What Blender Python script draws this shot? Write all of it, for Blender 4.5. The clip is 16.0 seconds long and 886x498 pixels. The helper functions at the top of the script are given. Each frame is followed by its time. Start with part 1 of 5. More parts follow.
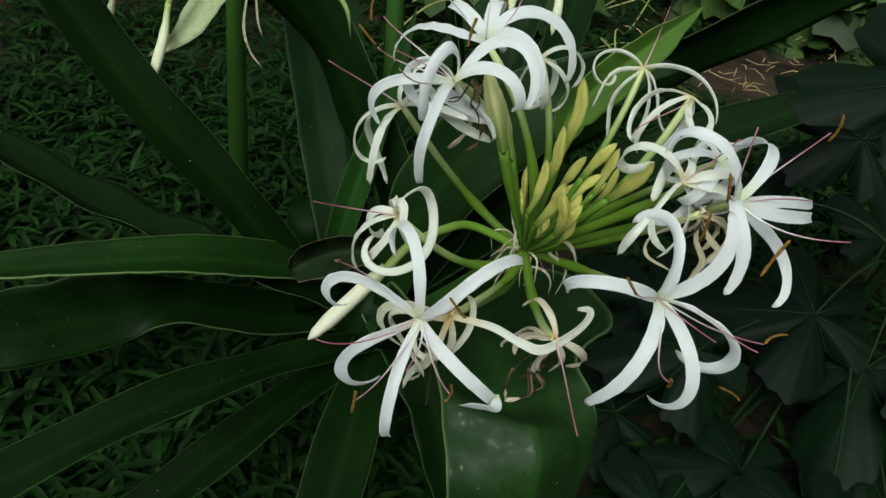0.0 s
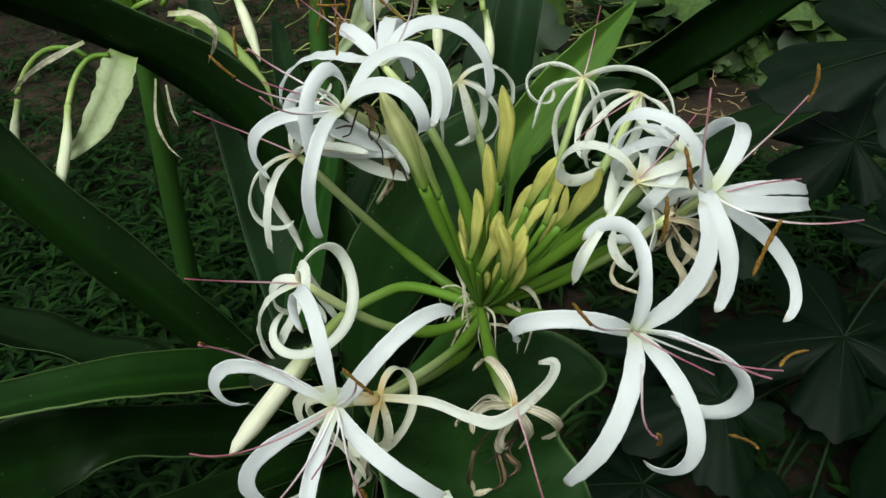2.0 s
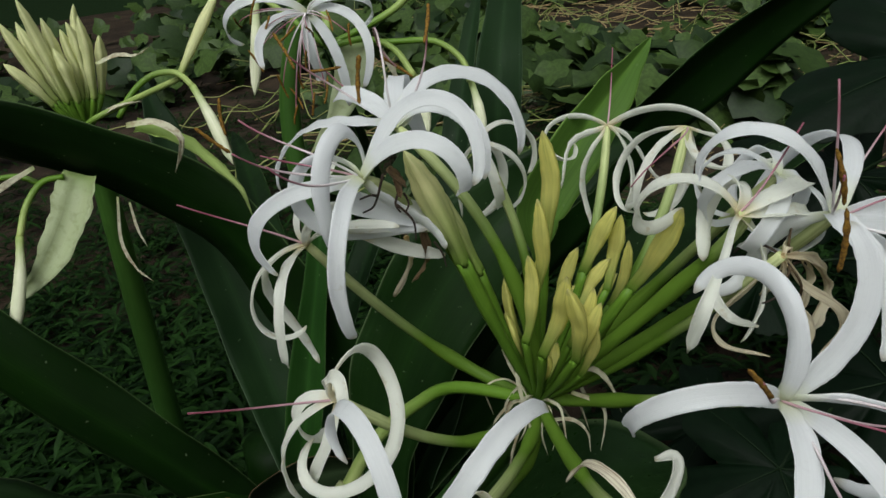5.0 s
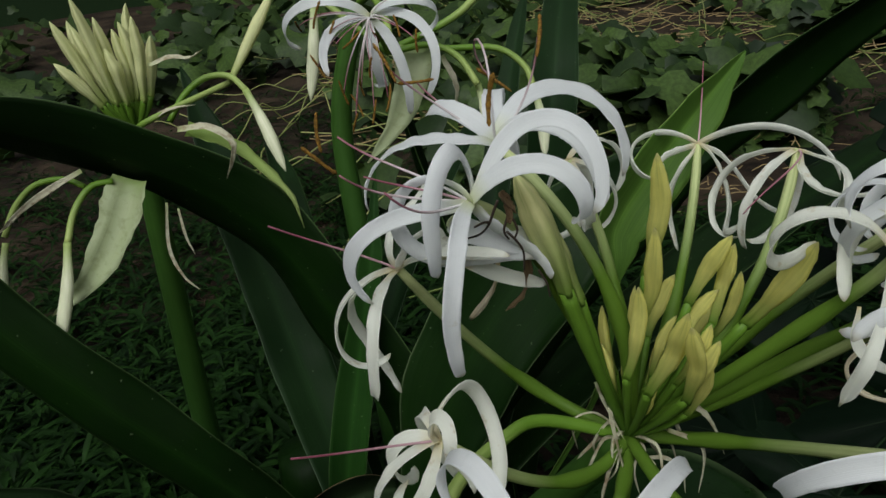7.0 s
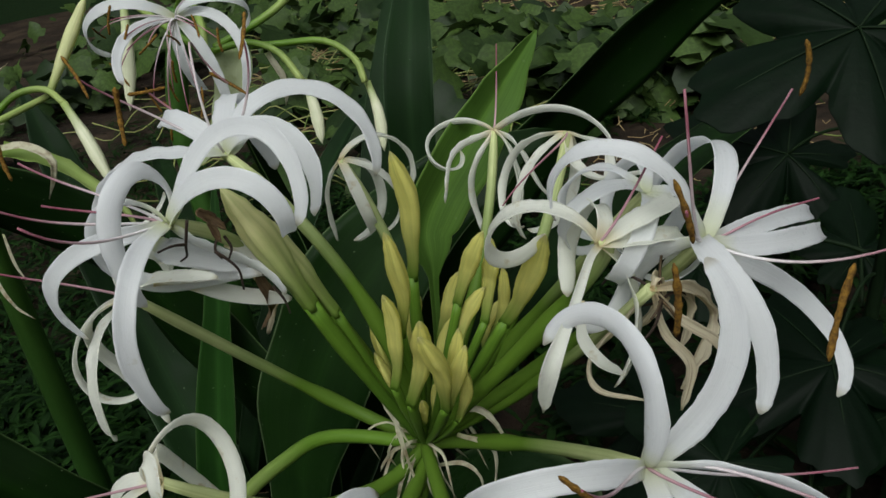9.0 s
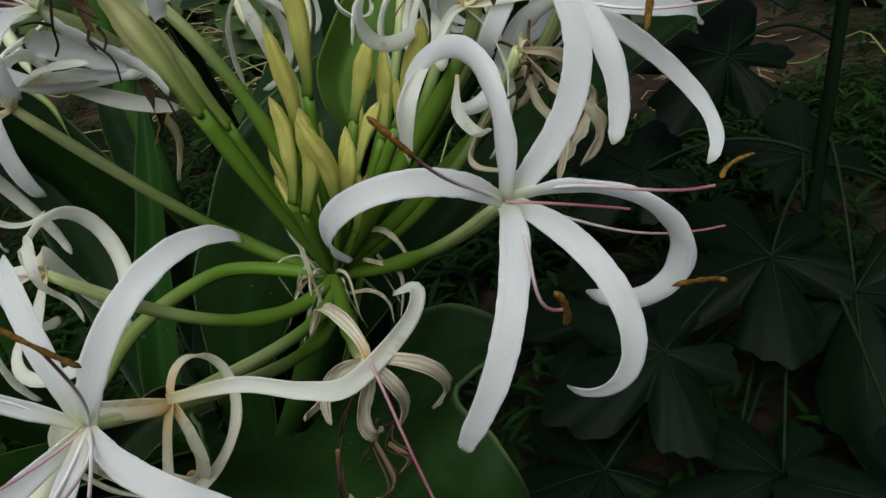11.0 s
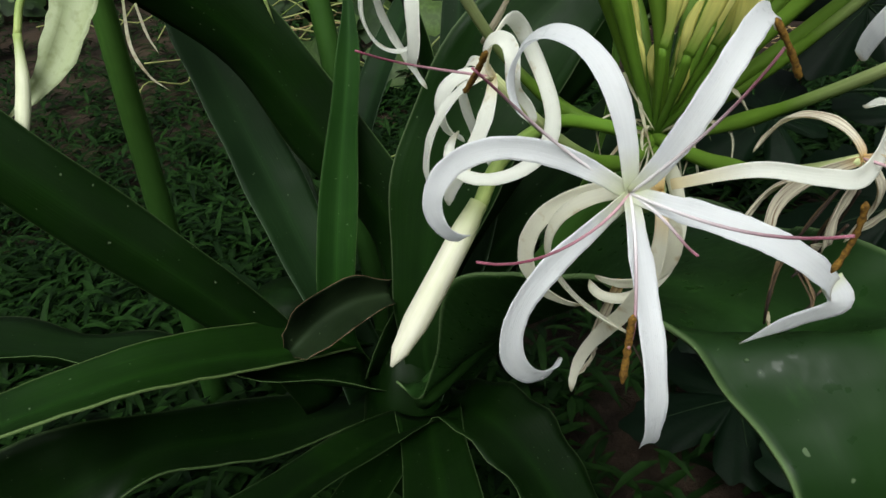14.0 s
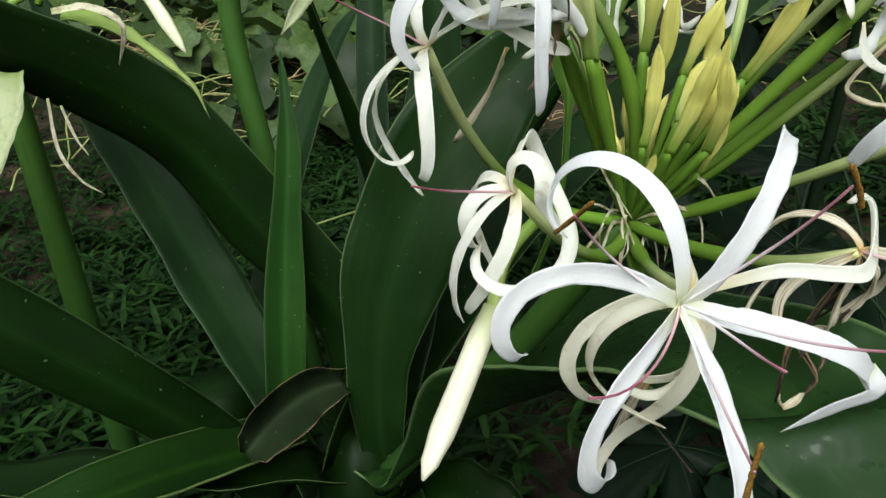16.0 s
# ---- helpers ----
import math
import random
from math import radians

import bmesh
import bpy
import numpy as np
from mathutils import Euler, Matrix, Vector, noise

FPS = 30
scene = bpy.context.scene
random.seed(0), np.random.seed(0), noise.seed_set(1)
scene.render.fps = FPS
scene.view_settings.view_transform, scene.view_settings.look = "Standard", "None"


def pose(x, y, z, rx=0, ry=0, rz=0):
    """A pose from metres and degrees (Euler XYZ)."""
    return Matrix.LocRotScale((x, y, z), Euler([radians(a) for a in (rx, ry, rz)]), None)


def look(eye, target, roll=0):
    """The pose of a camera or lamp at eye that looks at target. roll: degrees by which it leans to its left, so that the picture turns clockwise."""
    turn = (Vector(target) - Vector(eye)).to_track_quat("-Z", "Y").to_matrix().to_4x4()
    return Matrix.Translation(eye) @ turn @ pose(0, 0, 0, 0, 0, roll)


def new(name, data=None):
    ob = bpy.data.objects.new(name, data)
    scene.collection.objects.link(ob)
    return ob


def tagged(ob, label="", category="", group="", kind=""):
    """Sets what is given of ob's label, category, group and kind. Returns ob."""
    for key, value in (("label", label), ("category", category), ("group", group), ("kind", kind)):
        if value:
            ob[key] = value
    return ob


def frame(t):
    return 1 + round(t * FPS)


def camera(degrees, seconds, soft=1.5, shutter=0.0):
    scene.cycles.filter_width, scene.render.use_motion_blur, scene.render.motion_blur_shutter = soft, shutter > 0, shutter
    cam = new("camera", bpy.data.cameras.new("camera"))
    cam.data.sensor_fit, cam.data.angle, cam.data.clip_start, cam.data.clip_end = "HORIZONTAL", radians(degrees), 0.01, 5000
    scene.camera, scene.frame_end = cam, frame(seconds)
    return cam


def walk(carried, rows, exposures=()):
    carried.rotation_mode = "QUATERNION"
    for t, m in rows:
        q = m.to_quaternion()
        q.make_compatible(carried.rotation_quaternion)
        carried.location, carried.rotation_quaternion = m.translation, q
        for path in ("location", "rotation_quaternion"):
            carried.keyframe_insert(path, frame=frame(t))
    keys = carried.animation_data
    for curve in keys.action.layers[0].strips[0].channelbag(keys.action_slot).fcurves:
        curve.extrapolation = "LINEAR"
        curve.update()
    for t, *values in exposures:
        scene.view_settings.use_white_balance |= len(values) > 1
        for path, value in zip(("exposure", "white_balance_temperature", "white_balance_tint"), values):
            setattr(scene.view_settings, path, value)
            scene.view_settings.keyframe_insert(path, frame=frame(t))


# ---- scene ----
cam = camera(62.12, 16.0)
ROWS = [
    (0.0, -0.0004, 0.0026, 0.9349, 49.61, -6.77, -0.09),
    (0.5, 0.0014, 0.0201, 0.9228, 49.09, -3.96, -1.23),
    (1.0, 0.0185, 0.0258, 0.9034, 51.21, -1.64, -1.36),
    (1.5, 0.0463, 0.0450, 0.8852, 53.18, -0.20, -2.68),
    (2.0, 0.0600, 0.0637, 0.8614, 56.93, 1.00, -4.78),
    (2.5, 0.0624, 0.0879, 0.8369, 59.13, 2.73, -6.21),
    (3.0, 0.0680, 0.1092, 0.8221, 59.74, 5.34, -6.97),
    (5.5, 0.0116, 0.1384, 0.8159, 64.96, 6.20, -10.92),
    (6.0, 0.0023, 0.1534, 0.8192, 64.85, 6.02, -10.37),
    (6.5, -0.0078, 0.1642, 0.8211, 64.63, 5.77, -9.80),
    (7.0, -0.0123, 0.1645, 0.8211, 64.66, 5.49, -9.46),
    (7.5, 0.0122, 0.1709, 0.8152, 64.46, 6.02, -10.74),
    (8.0, 0.0430, 0.1703, 0.8102, 63.27, 7.29, -11.99),
    (8.5, 0.0713, 0.1711, 0.8149, 63.09, 7.89, -13.35),
    (11.0, 0.1032, 0.1257, 0.7445, 59.76, 9.17, -17.17),
    (11.5, 0.0907, 0.1171, 0.7306, 58.23, 9.24, -16.80),
    (12.0, 0.0625, 0.1103, 0.7270, 58.00, 8.28, -16.66),
    (12.5, 0.0346, 0.1092, 0.7199, 58.03, 7.58, -15.71),
    (13.0, 0.0007, 0.1126, 0.7121, 57.84, 6.77, -15.27),
    (13.5, -0.0391, 0.1206, 0.7147, 57.99, 6.13, -15.32),
    (14.0, -0.0779, 0.1379, 0.7176, 57.98, 5.82, -15.55),
    (14.5, -0.1091, 0.1577, 0.7199, 58.45, 5.29, -16.96),
    (15.0, -0.1321, 0.1836, 0.7241, 57.57, 4.95, -20.15),
    (15.5, -0.1515, 0.1787, 0.7450, 59.90, 4.77, -23.46),
    (16.0, -0.1285, 0.1657, 0.7464, 61.29, 5.13, -25.61),
]
walk(cam, [(row[0], pose(*row[1:])) for row in ROWS], [(t, stops, 6500, 10 if t > 4 else 2) for t, stops in ((0.0, 0.78), (1.0, 1.08), (2.0, 1.0), (3.0, 0.54), (5.5, 0.47), (7.0, 0.28), (8.5, 0.40), (11.0, 0.34), (12.5, 0.89), (13.5, 0.93), (14.5, 1.08), (15.0, 1.04), (15.5, 1.27), (16.0, 1.39))])
SKY_STRENGTH, SUN_STRENGTH = 0.105, 1.5

# ---- light ----
world = bpy.data.worlds.new("overcast_sky")
scene.world = world
world.use_nodes = True
wn = world.node_tree
sky = wn.nodes.new("ShaderNodeTexSky")
sky.sky_type = "NISHITA"
sky.sun_disc = False
sky.sun_elevation = radians(52)
sky.sun_rotation = radians(-155)
sky.air_density, sky.dust_density, sky.ozone_density = 1.0, 3.0, 1.0
cloud = wn.nodes.new("ShaderNodeHueSaturation")
cloud.inputs["Saturation"].default_value = 0.25
wn.links.new(sky.outputs[0], cloud.inputs["Color"])
wn.links.new(cloud.outputs[0], wn.nodes["Background"].inputs[0])
wn.nodes["Background"].inputs[1].default_value = SKY_STRENGTH
sun_data = bpy.data.lights.new("sun", "SUN")
sun_data.energy, sun_data.angle, sun_data.color = SUN_STRENGTH, radians(40), (0.94, 1.0, 0.98)
sun = new("sun", sun_data)
sun.matrix_world = look((-1.6, -3.4, 4.8), (0, 0, 0))

# ---- materials ----


def nodes_of(name):
    m = bpy.data.materials.new(name)
    m.use_nodes = True
    t = m.node_tree
    return m, t, t.nodes["Principled BSDF"], t.nodes["Material Output"]


def node(t, kind, **inputs):
    n = t.nodes.new(kind)
    for key, value in inputs.items():
        sock = n.inputs[key.replace("_", " ")]
        if isinstance(value, bpy.types.NodeSocket):
            t.links.new(value, sock)
        else:
            sock.default_value = value
    return n


def ramp(t, fac, stops):
    n = t.nodes.new("ShaderNodeValToRGB")
    while len(n.color_ramp.elements) < len(stops):
        n.color_ramp.elements.new(0.5)
    for e, (at, c) in zip(n.color_ramp.elements, stops):
        e.position, e.color = at, (*c, 1) if len(c) == 3 else c
    t.links.new(fac, n.inputs[0])
    return n.outputs[0]


def blend(t, fac, a, b, kind="MIX"):
    n = t.nodes.new("ShaderNodeMix")
    n.data_type, n.blend_type = "RGBA", kind
    for sock, value in ((n.inputs[0], fac), (n.inputs[6], a), (n.inputs[7], b)):
        if isinstance(value, bpy.types.NodeSocket):
            t.links.new(value, sock)
        else:
            sock.default_value = (*value, 1) if isinstance(value, tuple) else value
    return n.outputs[2]


def noise_of(t, vec, scale, detail=3.0, rough=0.55):
    n = node(t, "ShaderNodeTexNoise", Scale=scale, Detail=detail, Roughness=rough)
    if vec is not None:
        t.links.new(vec, n.inputs["Vector"])
    return n.outputs["Fac"]


def stretched(t, across, along):
    uv = t.nodes.new("ShaderNodeUVMap").outputs[0]
    m = node(t, "ShaderNodeMapping", Vector=uv)
    m.inputs["Scale"].default_value = (across, along, 1)
    return m.outputs[0]


def axis_of(t, which):
    uv = t.nodes.new("ShaderNodeUVMap").outputs[0]
    return node(t, "ShaderNodeSeparateXYZ", Vector=uv).outputs[which]


def bump(t, bsdf, height, strength, distance):
    b = node(t, "ShaderNodeBump", Strength=strength, Distance=distance, Height=height)
    t.links.new(b.outputs[0], bsdf.inputs["Normal"])


def thin(t, bsdf, out, colour, amount):
    """Let some of the light through a thin blade or petal."""
    tr = t.nodes.new("ShaderNodeBsdfTranslucent")
    if isinstance(colour, tuple):
        tr.inputs[0].default_value = (*colour, 1)
    else:
        t.links.new(colour, tr.inputs[0])
    mix = t.nodes.new("ShaderNodeMixShader")
    mix.inputs[0].default_value = amount
    t.links.new(bsdf.outputs[0], mix.inputs[1])
    t.links.new(tr.outputs[0], mix.inputs[2])
    t.links.new(mix.outputs[0], out.inputs[0])


def position(t):
    return t.nodes.new("ShaderNodeNewGeometry").outputs["Position"]


def petal_material(name, body, throat, stain, stain_from, stain_to, through_light=0.22, rough=0.4, streaks=False):
    m, t, b, out = nodes_of(name)
    along = axis_of(t, 1)
    col = blend(t, ramp(t, along, ((0.0, (1, 1, 1)), (0.05, (0.55, 0.55, 0.55)), (0.16, (0, 0, 0)))), body, throat)
    blot = ramp(t, noise_of(t, stretched(t, 6.0, 1.8), 1.0, 4.0) if streaks else noise_of(t, position(t), 130.0, 4.0), ((stain_from, (0, 0, 0)), (stain_to, (1, 1, 1))))
    col = blend(t, blot, col, stain)
    veins = noise_of(t, stretched(t, 26.0, 1.5), 1.0, 2.0)
    col = blend(t, ramp(t, veins, ((0.3, (0.25, 0.25, 0.25)), (0.6, (0, 0, 0)))), col, tuple(v * 0.82 for v in body))
    col = blend(t, ramp(t, along, ((0.955, (0, 0, 0)), (0.985, (0.4, 0.4, 0.4)))), col, (0.42, 0.36, 0.18))
    t.links.new(col, b.inputs["Base Color"])
    drops = ramp(t, noise_of(t, position(t), 420.0, 1.0), ((0.62, (0, 0, 0)), (0.70, (1, 1, 1))))
    t.links.new(ramp(t, drops, ((0.0, (rough,) * 3), (1.0, (0.12,) * 3))), b.inputs["Roughness"])
    b.inputs["Specular IOR Level"].default_value = 0.42
    fine = node(t, "ShaderNodeBump", Strength=0.38, Distance=0.0009, Height=veins)
    wet = node(t, "ShaderNodeBump", Strength=0.22, Distance=0.0005, Height=drops, Normal=fine.outputs[0])
    t.links.new(wet.outputs[0], b.inputs["Normal"])
    thin(t, b, out, col, through_light)
    return m


PETAL_WHITE = petal_material("fresh_white_petal", (0.90, 0.915, 0.92), (0.74, 0.78, 0.48), (0.70, 0.68, 0.58), 0.70, 0.84, 0.60)
PETAL_CREAM = petal_material("ageing_cream_petal", (0.90, 0.91, 0.84), (0.82, 0.72, 0.42), (0.56, 0.46, 0.26), 0.62, 0.80, 0.58)
PETAL_AGED = petal_material("old_ivory_petal", (0.88, 0.87, 0.74), (0.80, 0.55, 0.12), (0.52, 0.40, 0.20), 0.60, 0.78, 0.55)
PETAL_LIMP = petal_material("wilting_petal", (0.80, 0.76, 0.60), (0.64, 0.38, 0.08), (0.22, 0.12, 0.05), 0.46, 0.66, 0.4, 0.5, True)
PETAL_DRY = petal_material("dry_brown_petal", (0.22, 0.145, 0.075), (0.20, 0.13, 0.06), (0.10, 0.055, 0.03), 0.38, 0.62, 0.1, 0.7, True)
PETAL_TAN = petal_material("dry_tan_petal", (0.80, 0.74, 0.56), (0.60, 0.46, 0.22), (0.36, 0.25, 0.13), 0.48, 0.72, 0.5, 0.6, True)
VALVE_PALE = petal_material("pale_spathe", (0.50, 0.57, 0.33), (0.30, 0.42, 0.12), (0.38, 0.43, 0.22), 0.50, 0.70, 0.5, 0.5)
BRACT_PAPER = petal_material("papery_bract", (0.62, 0.60, 0.44), (0.45, 0.52, 0.22), (0.30, 0.22, 0.12), 0.48, 0.70, 0.35, 0.6)


def strap_material(name, deep, bright, margin, rough=0.34, through_light=0.10, wet=0.0, gloss=0.09, vein=0.35, patches=38.0):
    m, t, b, out = nodes_of(name)
    across = axis_of(t, 0)
    veins = noise_of(t, stretched(t, 42.0, 1.2), 1.0, 2.0)
    cloud = noise_of(t, position(t), 9.0, 4.0)
    col = blend(t, ramp(t, cloud, ((0.35, (0, 0, 0)), (0.68, (1, 1, 1)))), deep, bright)
    col = blend(t, ramp(t, veins, ((0.35, (vein,) * 3), (0.62, (0, 0, 0)))), col, tuple(v * (0.7 if vein < 0.5 else 0.45) for v in deep))
    rnd = t.nodes.new("ShaderNodeObjectInfo").outputs["Random"]
    col = blend(t, ramp(t, rnd, ((0.0, (0.35, 0.35, 0.35)), (1.0, (0, 0, 0)))), col, tuple(v * 0.6 for v in bright))
    rib = ramp(t, across, ((0.40, (0, 0, 0)), (0.485, (0.22, 0.22, 0.22)), (0.5, (0.4, 0.4, 0.4)), (0.515, (0.22, 0.22, 0.22)), (0.60, (0, 0, 0))))
    col = blend(t, rib, col, tuple(v * 1.7 for v in bright))
    scuff = ramp(t, noise_of(t, stretched(t, 9.0, 5.0), 1.0, 5.0, 0.7), ((0.58, (0, 0, 0)), (0.72, (0.35, 0.35, 0.35))))
    col = blend(t, scuff, col, tuple(v * 1.45 for v in bright))
    edge = ramp(t, across, ((0.0, (0.9, 0.9, 0.9)), (0.008, (0.4, 0.4, 0.4)), (0.018, (0, 0, 0)), (0.982, (0, 0, 0)), (0.992, (0.4, 0.4, 0.4)), (1.0, (0.9, 0.9, 0.9))))
    col = blend(t, edge, col, margin)
    specks = ramp(t, noise_of(t, position(t), 240.0, 1.0), ((0.755, (0, 0, 0)), (0.80, (0.28, 0.28, 0.28))))
    col = blend(t, specks, col, (0.22, 0.30, 0.16))
    t.links.new(col, b.inputs["Base Color"])
    film = ramp(t, noise_of(t, position(t), patches, 4.0), ((0.40, (rough + 0.14,) * 3), (0.62, (rough,) * 3), (0.66, (max(0.12, rough - wet),) * 3)))
    t.links.new(film, b.inputs["Roughness"])
    b.inputs["Specular IOR Level"].default_value = gloss
    bump(t, b, veins, 0.22 + 0.5 * (vein - 0.35), 0.0012)
    thin(t, b, out, blend(t, 0.5, col, (0.12, 0.26, 0.03)), through_light)
    return m


# green far below a real leaf's: shade of the surroundings is in the colour
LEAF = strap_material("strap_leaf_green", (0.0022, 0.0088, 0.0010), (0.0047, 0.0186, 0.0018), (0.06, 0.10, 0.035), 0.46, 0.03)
# LEAF's green about doubled for one leaf; the light is in the colour
LEAF_LIT_TONE = strap_material("strap_leaf_lit_tone", (0.0042, 0.0165, 0.0017), (0.0085, 0.0340, 0.0030), (0.10, 0.15, 0.05), 0.44, 0.05)
LEAF_BACK = strap_material("broad_back_leaf", (0.0036, 0.0135, 0.0022), (0.0072, 0.0235, 0.0036), (0.09, 0.13, 0.06), 0.46, 0.04)
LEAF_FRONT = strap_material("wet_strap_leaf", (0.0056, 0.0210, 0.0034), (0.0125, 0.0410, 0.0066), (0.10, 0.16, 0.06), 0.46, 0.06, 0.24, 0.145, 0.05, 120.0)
LEAF_MID = strap_material("mid_green_strap_leaf", (0.008, 0.032, 0.005), (0.016, 0.055, 0.008), (0.08, 0.13, 0.045), 0.46, 0.12)
LEAF_BLUE = strap_material("greyish_strap_leaf", (0.0052, 0.0165, 0.0044), (0.0095, 0.028, 0.0072), (0.08, 0.12, 0.07), 0.5)
LEAF_LIGHT = strap_material("young_light_green_leaf", (0.085, 0.20, 0.030), (0.15, 0.29, 0.05), (0.32, 0.46, 0.12), 0.42, 0.40, 0.0, 0.15, 0.55)
LEAF_BROWN_EDGE = strap_material("brown_edged_leaf", (0.0055, 0.0135, 0.0045), (0.014, 0.026, 0.009), (0.30, 0.17, 0.11), 0.6, 0.03)


def stalk_material(name, low, high, at_low, at_high, rough=0.42, through_light=0.12, blotch=0.12, lines=0.38, nib=None):
    m, t, b, out = nodes_of(name)
    along = axis_of(t, 1)
    col = ramp(t, along, ((at_low, low), (at_high, high)))
    col = blend(t, ramp(t, noise_of(t, position(t), 60.0, 3.0), ((0.4, (blotch,) * 3), (0.65, (0, 0, 0)))), col, tuple(v * 0.55 for v in low))
    streak = ramp(t, noise_of(t, stretched(t, 14.0, 1.6), 1.0, 3.0), ((0.42, (0, 0, 0)), (0.70, (lines,) * 3)))
    col = blend(t, streak, col, low)
    if nib:
        col = blend(t, ramp(t, along, ((0.93, (0, 0, 0)), (0.985, (0.85, 0.85, 0.85)))), col, nib)
    t.links.new(col, b.inputs["Base Color"])
    b.inputs["Roughness"].default_value = rough
    b.inputs["Specular IOR Level"].default_value = 0.25
    bump(t, b, noise_of(t, stretched(t, 18.0, 2.0), 1.0), 0.3, 0.0006)
    thin(t, b, out, col, through_light)
    return m


# lower green darkened to carry shade at the umbel; cream end is its own
FLOWER_TUBE = stalk_material("flower_tube", (0.105, 0.200, 0.020), (0.70, 0.75, 0.38), 0.55, 1.0, 0.55, 0.25)
PEDICEL = stalk_material("green_pedicel", (0.11, 0.22, 0.022), (0.42, 0.50, 0.17), 0.35, 1.0)
BUD = stalk_material("yellow_green_bud", (0.115, 0.225, 0.022), (0.82, 0.78, 0.25), 0.02, 0.48, 0.40, 0.48, 0.12, 0.26, (0.40, 0.38, 0.16))
BUD_PALE = stalk_material("pale_bud", (0.30, 0.40, 0.09), (0.76, 0.77, 0.42), 0.0, 0.35, 0.5, 0.35)
BUD_WHITE = stalk_material("white_green_bud", (0.34, 0.44, 0.14), (0.74, 0.75, 0.55), 0.05, 0.4, 0.45, 0.2)
BUD_OPENING = stalk_material("swollen_pale_bud", (0.20, 0.34, 0.05), (0.74, 0.72, 0.36), 0.0, 0.75, 0.42, 0.34)
BUD_IVORY = stalk_material("ivory_bud", (0.50, 0.56, 0.26), (0.82, 0.80, 0.66), 0.0, 0.3, 0.45, 0.3)
# darkened, most at the foot, for the shade between the crowded stalks
BUD_STALK = stalk_material("bud_stalk_shaded_foot", (0.046, 0.108, 0.010), (0.115, 0.225, 0.022), 0.0, 1.0, 0.5)
SPATHE = stalk_material("striped_green_spathe", (0.26, 0.40, 0.08), (0.46, 0.56, 0.20), 0.0, 0.8, 0.5, 0.35)
SCAPE = stalk_material("green_scape", (0.020, 0.064, 0.010), (0.050, 0.125, 0.018), 0.3, 1.0, 0.5, 0.04)
VINE_STEM = stalk_material("vine_stem", (0.10, 0.15, 0.03), (0.30, 0.30, 0.11), 0.0, 1.0, 0.5, 0.05)
FILAMENT = stalk_material("pink_filament", (0.84, 0.81, 0.81), (0.30, 0.035, 0.085), 0.22, 0.85, 0.45, 0.2)
STYLE = stalk_material("crimson_style", (0.62, 0.40, 0.44), (0.20, 0.022, 0.055), 0.05, 0.75, 0.4, 0.1)
DRY_STRAND = stalk_material("dry_brown_strand", (0.085, 0.056, 0.028), (0.05, 0.034, 0.019), 0.0, 1.0, 0.8, 0.0)
THREAD = stalk_material("dark_withered_thread", (0.034, 0.021, 0.014), (0.018, 0.012, 0.009), 0.0, 1.0, 0.7, 0.0)


def rough_material(name, a, b2, scale, rough, relief, depth, c=None):
    m, t, b, out = nodes_of(name)
    p = position(t)
    col = blend(t, ramp(t, noise_of(t, p, scale, 5.0), ((0.36, (0, 0, 0)), (0.64, (1, 1, 1)))), a, b2)
    if c:
        col = blend(t, ramp(t, noise_of(t, p, scale * 0.12, 3.0), ((0.45, (0, 0, 0)), (0.62, (0.8, 0.8, 0.8)))), col, c)
    t.links.new(col, b.inputs["Base Color"])
    b.inputs["Roughness"].default_value = rough
    b.inputs["Specular IOR Level"].default_value = 0.15
    bump(t, b, noise_of(t, p, relief, 6.0, 0.65), 0.7, depth)
    return m


ANTHER = rough_material("pollen_brown_anther", (0.26, 0.14, 0.023), (0.09, 0.046, 0.012), 900.0, 0.85, 1500.0, 0.0008)
SOIL = rough_material("damp_dark_soil", (0.008, 0.0055, 0.0035), (0.024, 0.016, 0.010), 26.0, 0.95, 60.0, 0.012, (0.045, 0.031, 0.019))
STRAW = rough_material("dry_straw", (0.36, 0.27, 0.13), (0.20, 0.14, 0.07), 40.0, 0.8, 200.0, 0.001)


def foliage_material(name, deep, bright, rough, by_island=True, through_light=0.15, sheen=0.07):
    m, t, b, out = nodes_of(name)
    g = t.nodes.new("ShaderNodeNewGeometry")
    rnd = g.outputs["Random Per Island"] if by_island else t.nodes.new("ShaderNodeObjectInfo").outputs["Random"]
    col = blend(t, rnd, deep, bright)
    col = blend(t, ramp(t, noise_of(t, g.outputs["Position"], 70.0, 3.0), ((0.4, (0.4, 0.4, 0.4)), (0.62, (0, 0, 0)))), col, tuple(v * 0.6 for v in deep))
    t.links.new(col, b.inputs["Base Color"])
    b.inputs["Roughness"].default_value = rough
    b.inputs["Specular IOR Level"].default_value = sheen
    bump(t, b, noise_of(t, g.outputs["Position"], 220.0, 3.0), 0.25, 0.0015)
    thin(t, b, out, col, through_light)
    return m


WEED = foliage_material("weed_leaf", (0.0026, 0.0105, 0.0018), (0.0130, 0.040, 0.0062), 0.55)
SKY_BLOCK = foliage_material("unseen_sky_block", (0.010, 0.022, 0.008), (0.016, 0.034, 0.012), 0.8, True, 0.0)
VINE = foliage_material("vine_leaf", (0.006, 0.018, 0.004), (0.062, 0.108, 0.023), 0.5, True, 0.2, 0.18)
# both greens far below real foliage; deep shade is put into the colour
FIG = foliage_material("lobed_leaf_shade_tone", (0.0016, 0.0058, 0.0021), (0.0037, 0.0112, 0.0042), 0.5, False, 0.08, 0.06)
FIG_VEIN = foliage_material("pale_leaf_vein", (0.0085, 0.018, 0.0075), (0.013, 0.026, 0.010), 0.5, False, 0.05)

# ---- builders ----


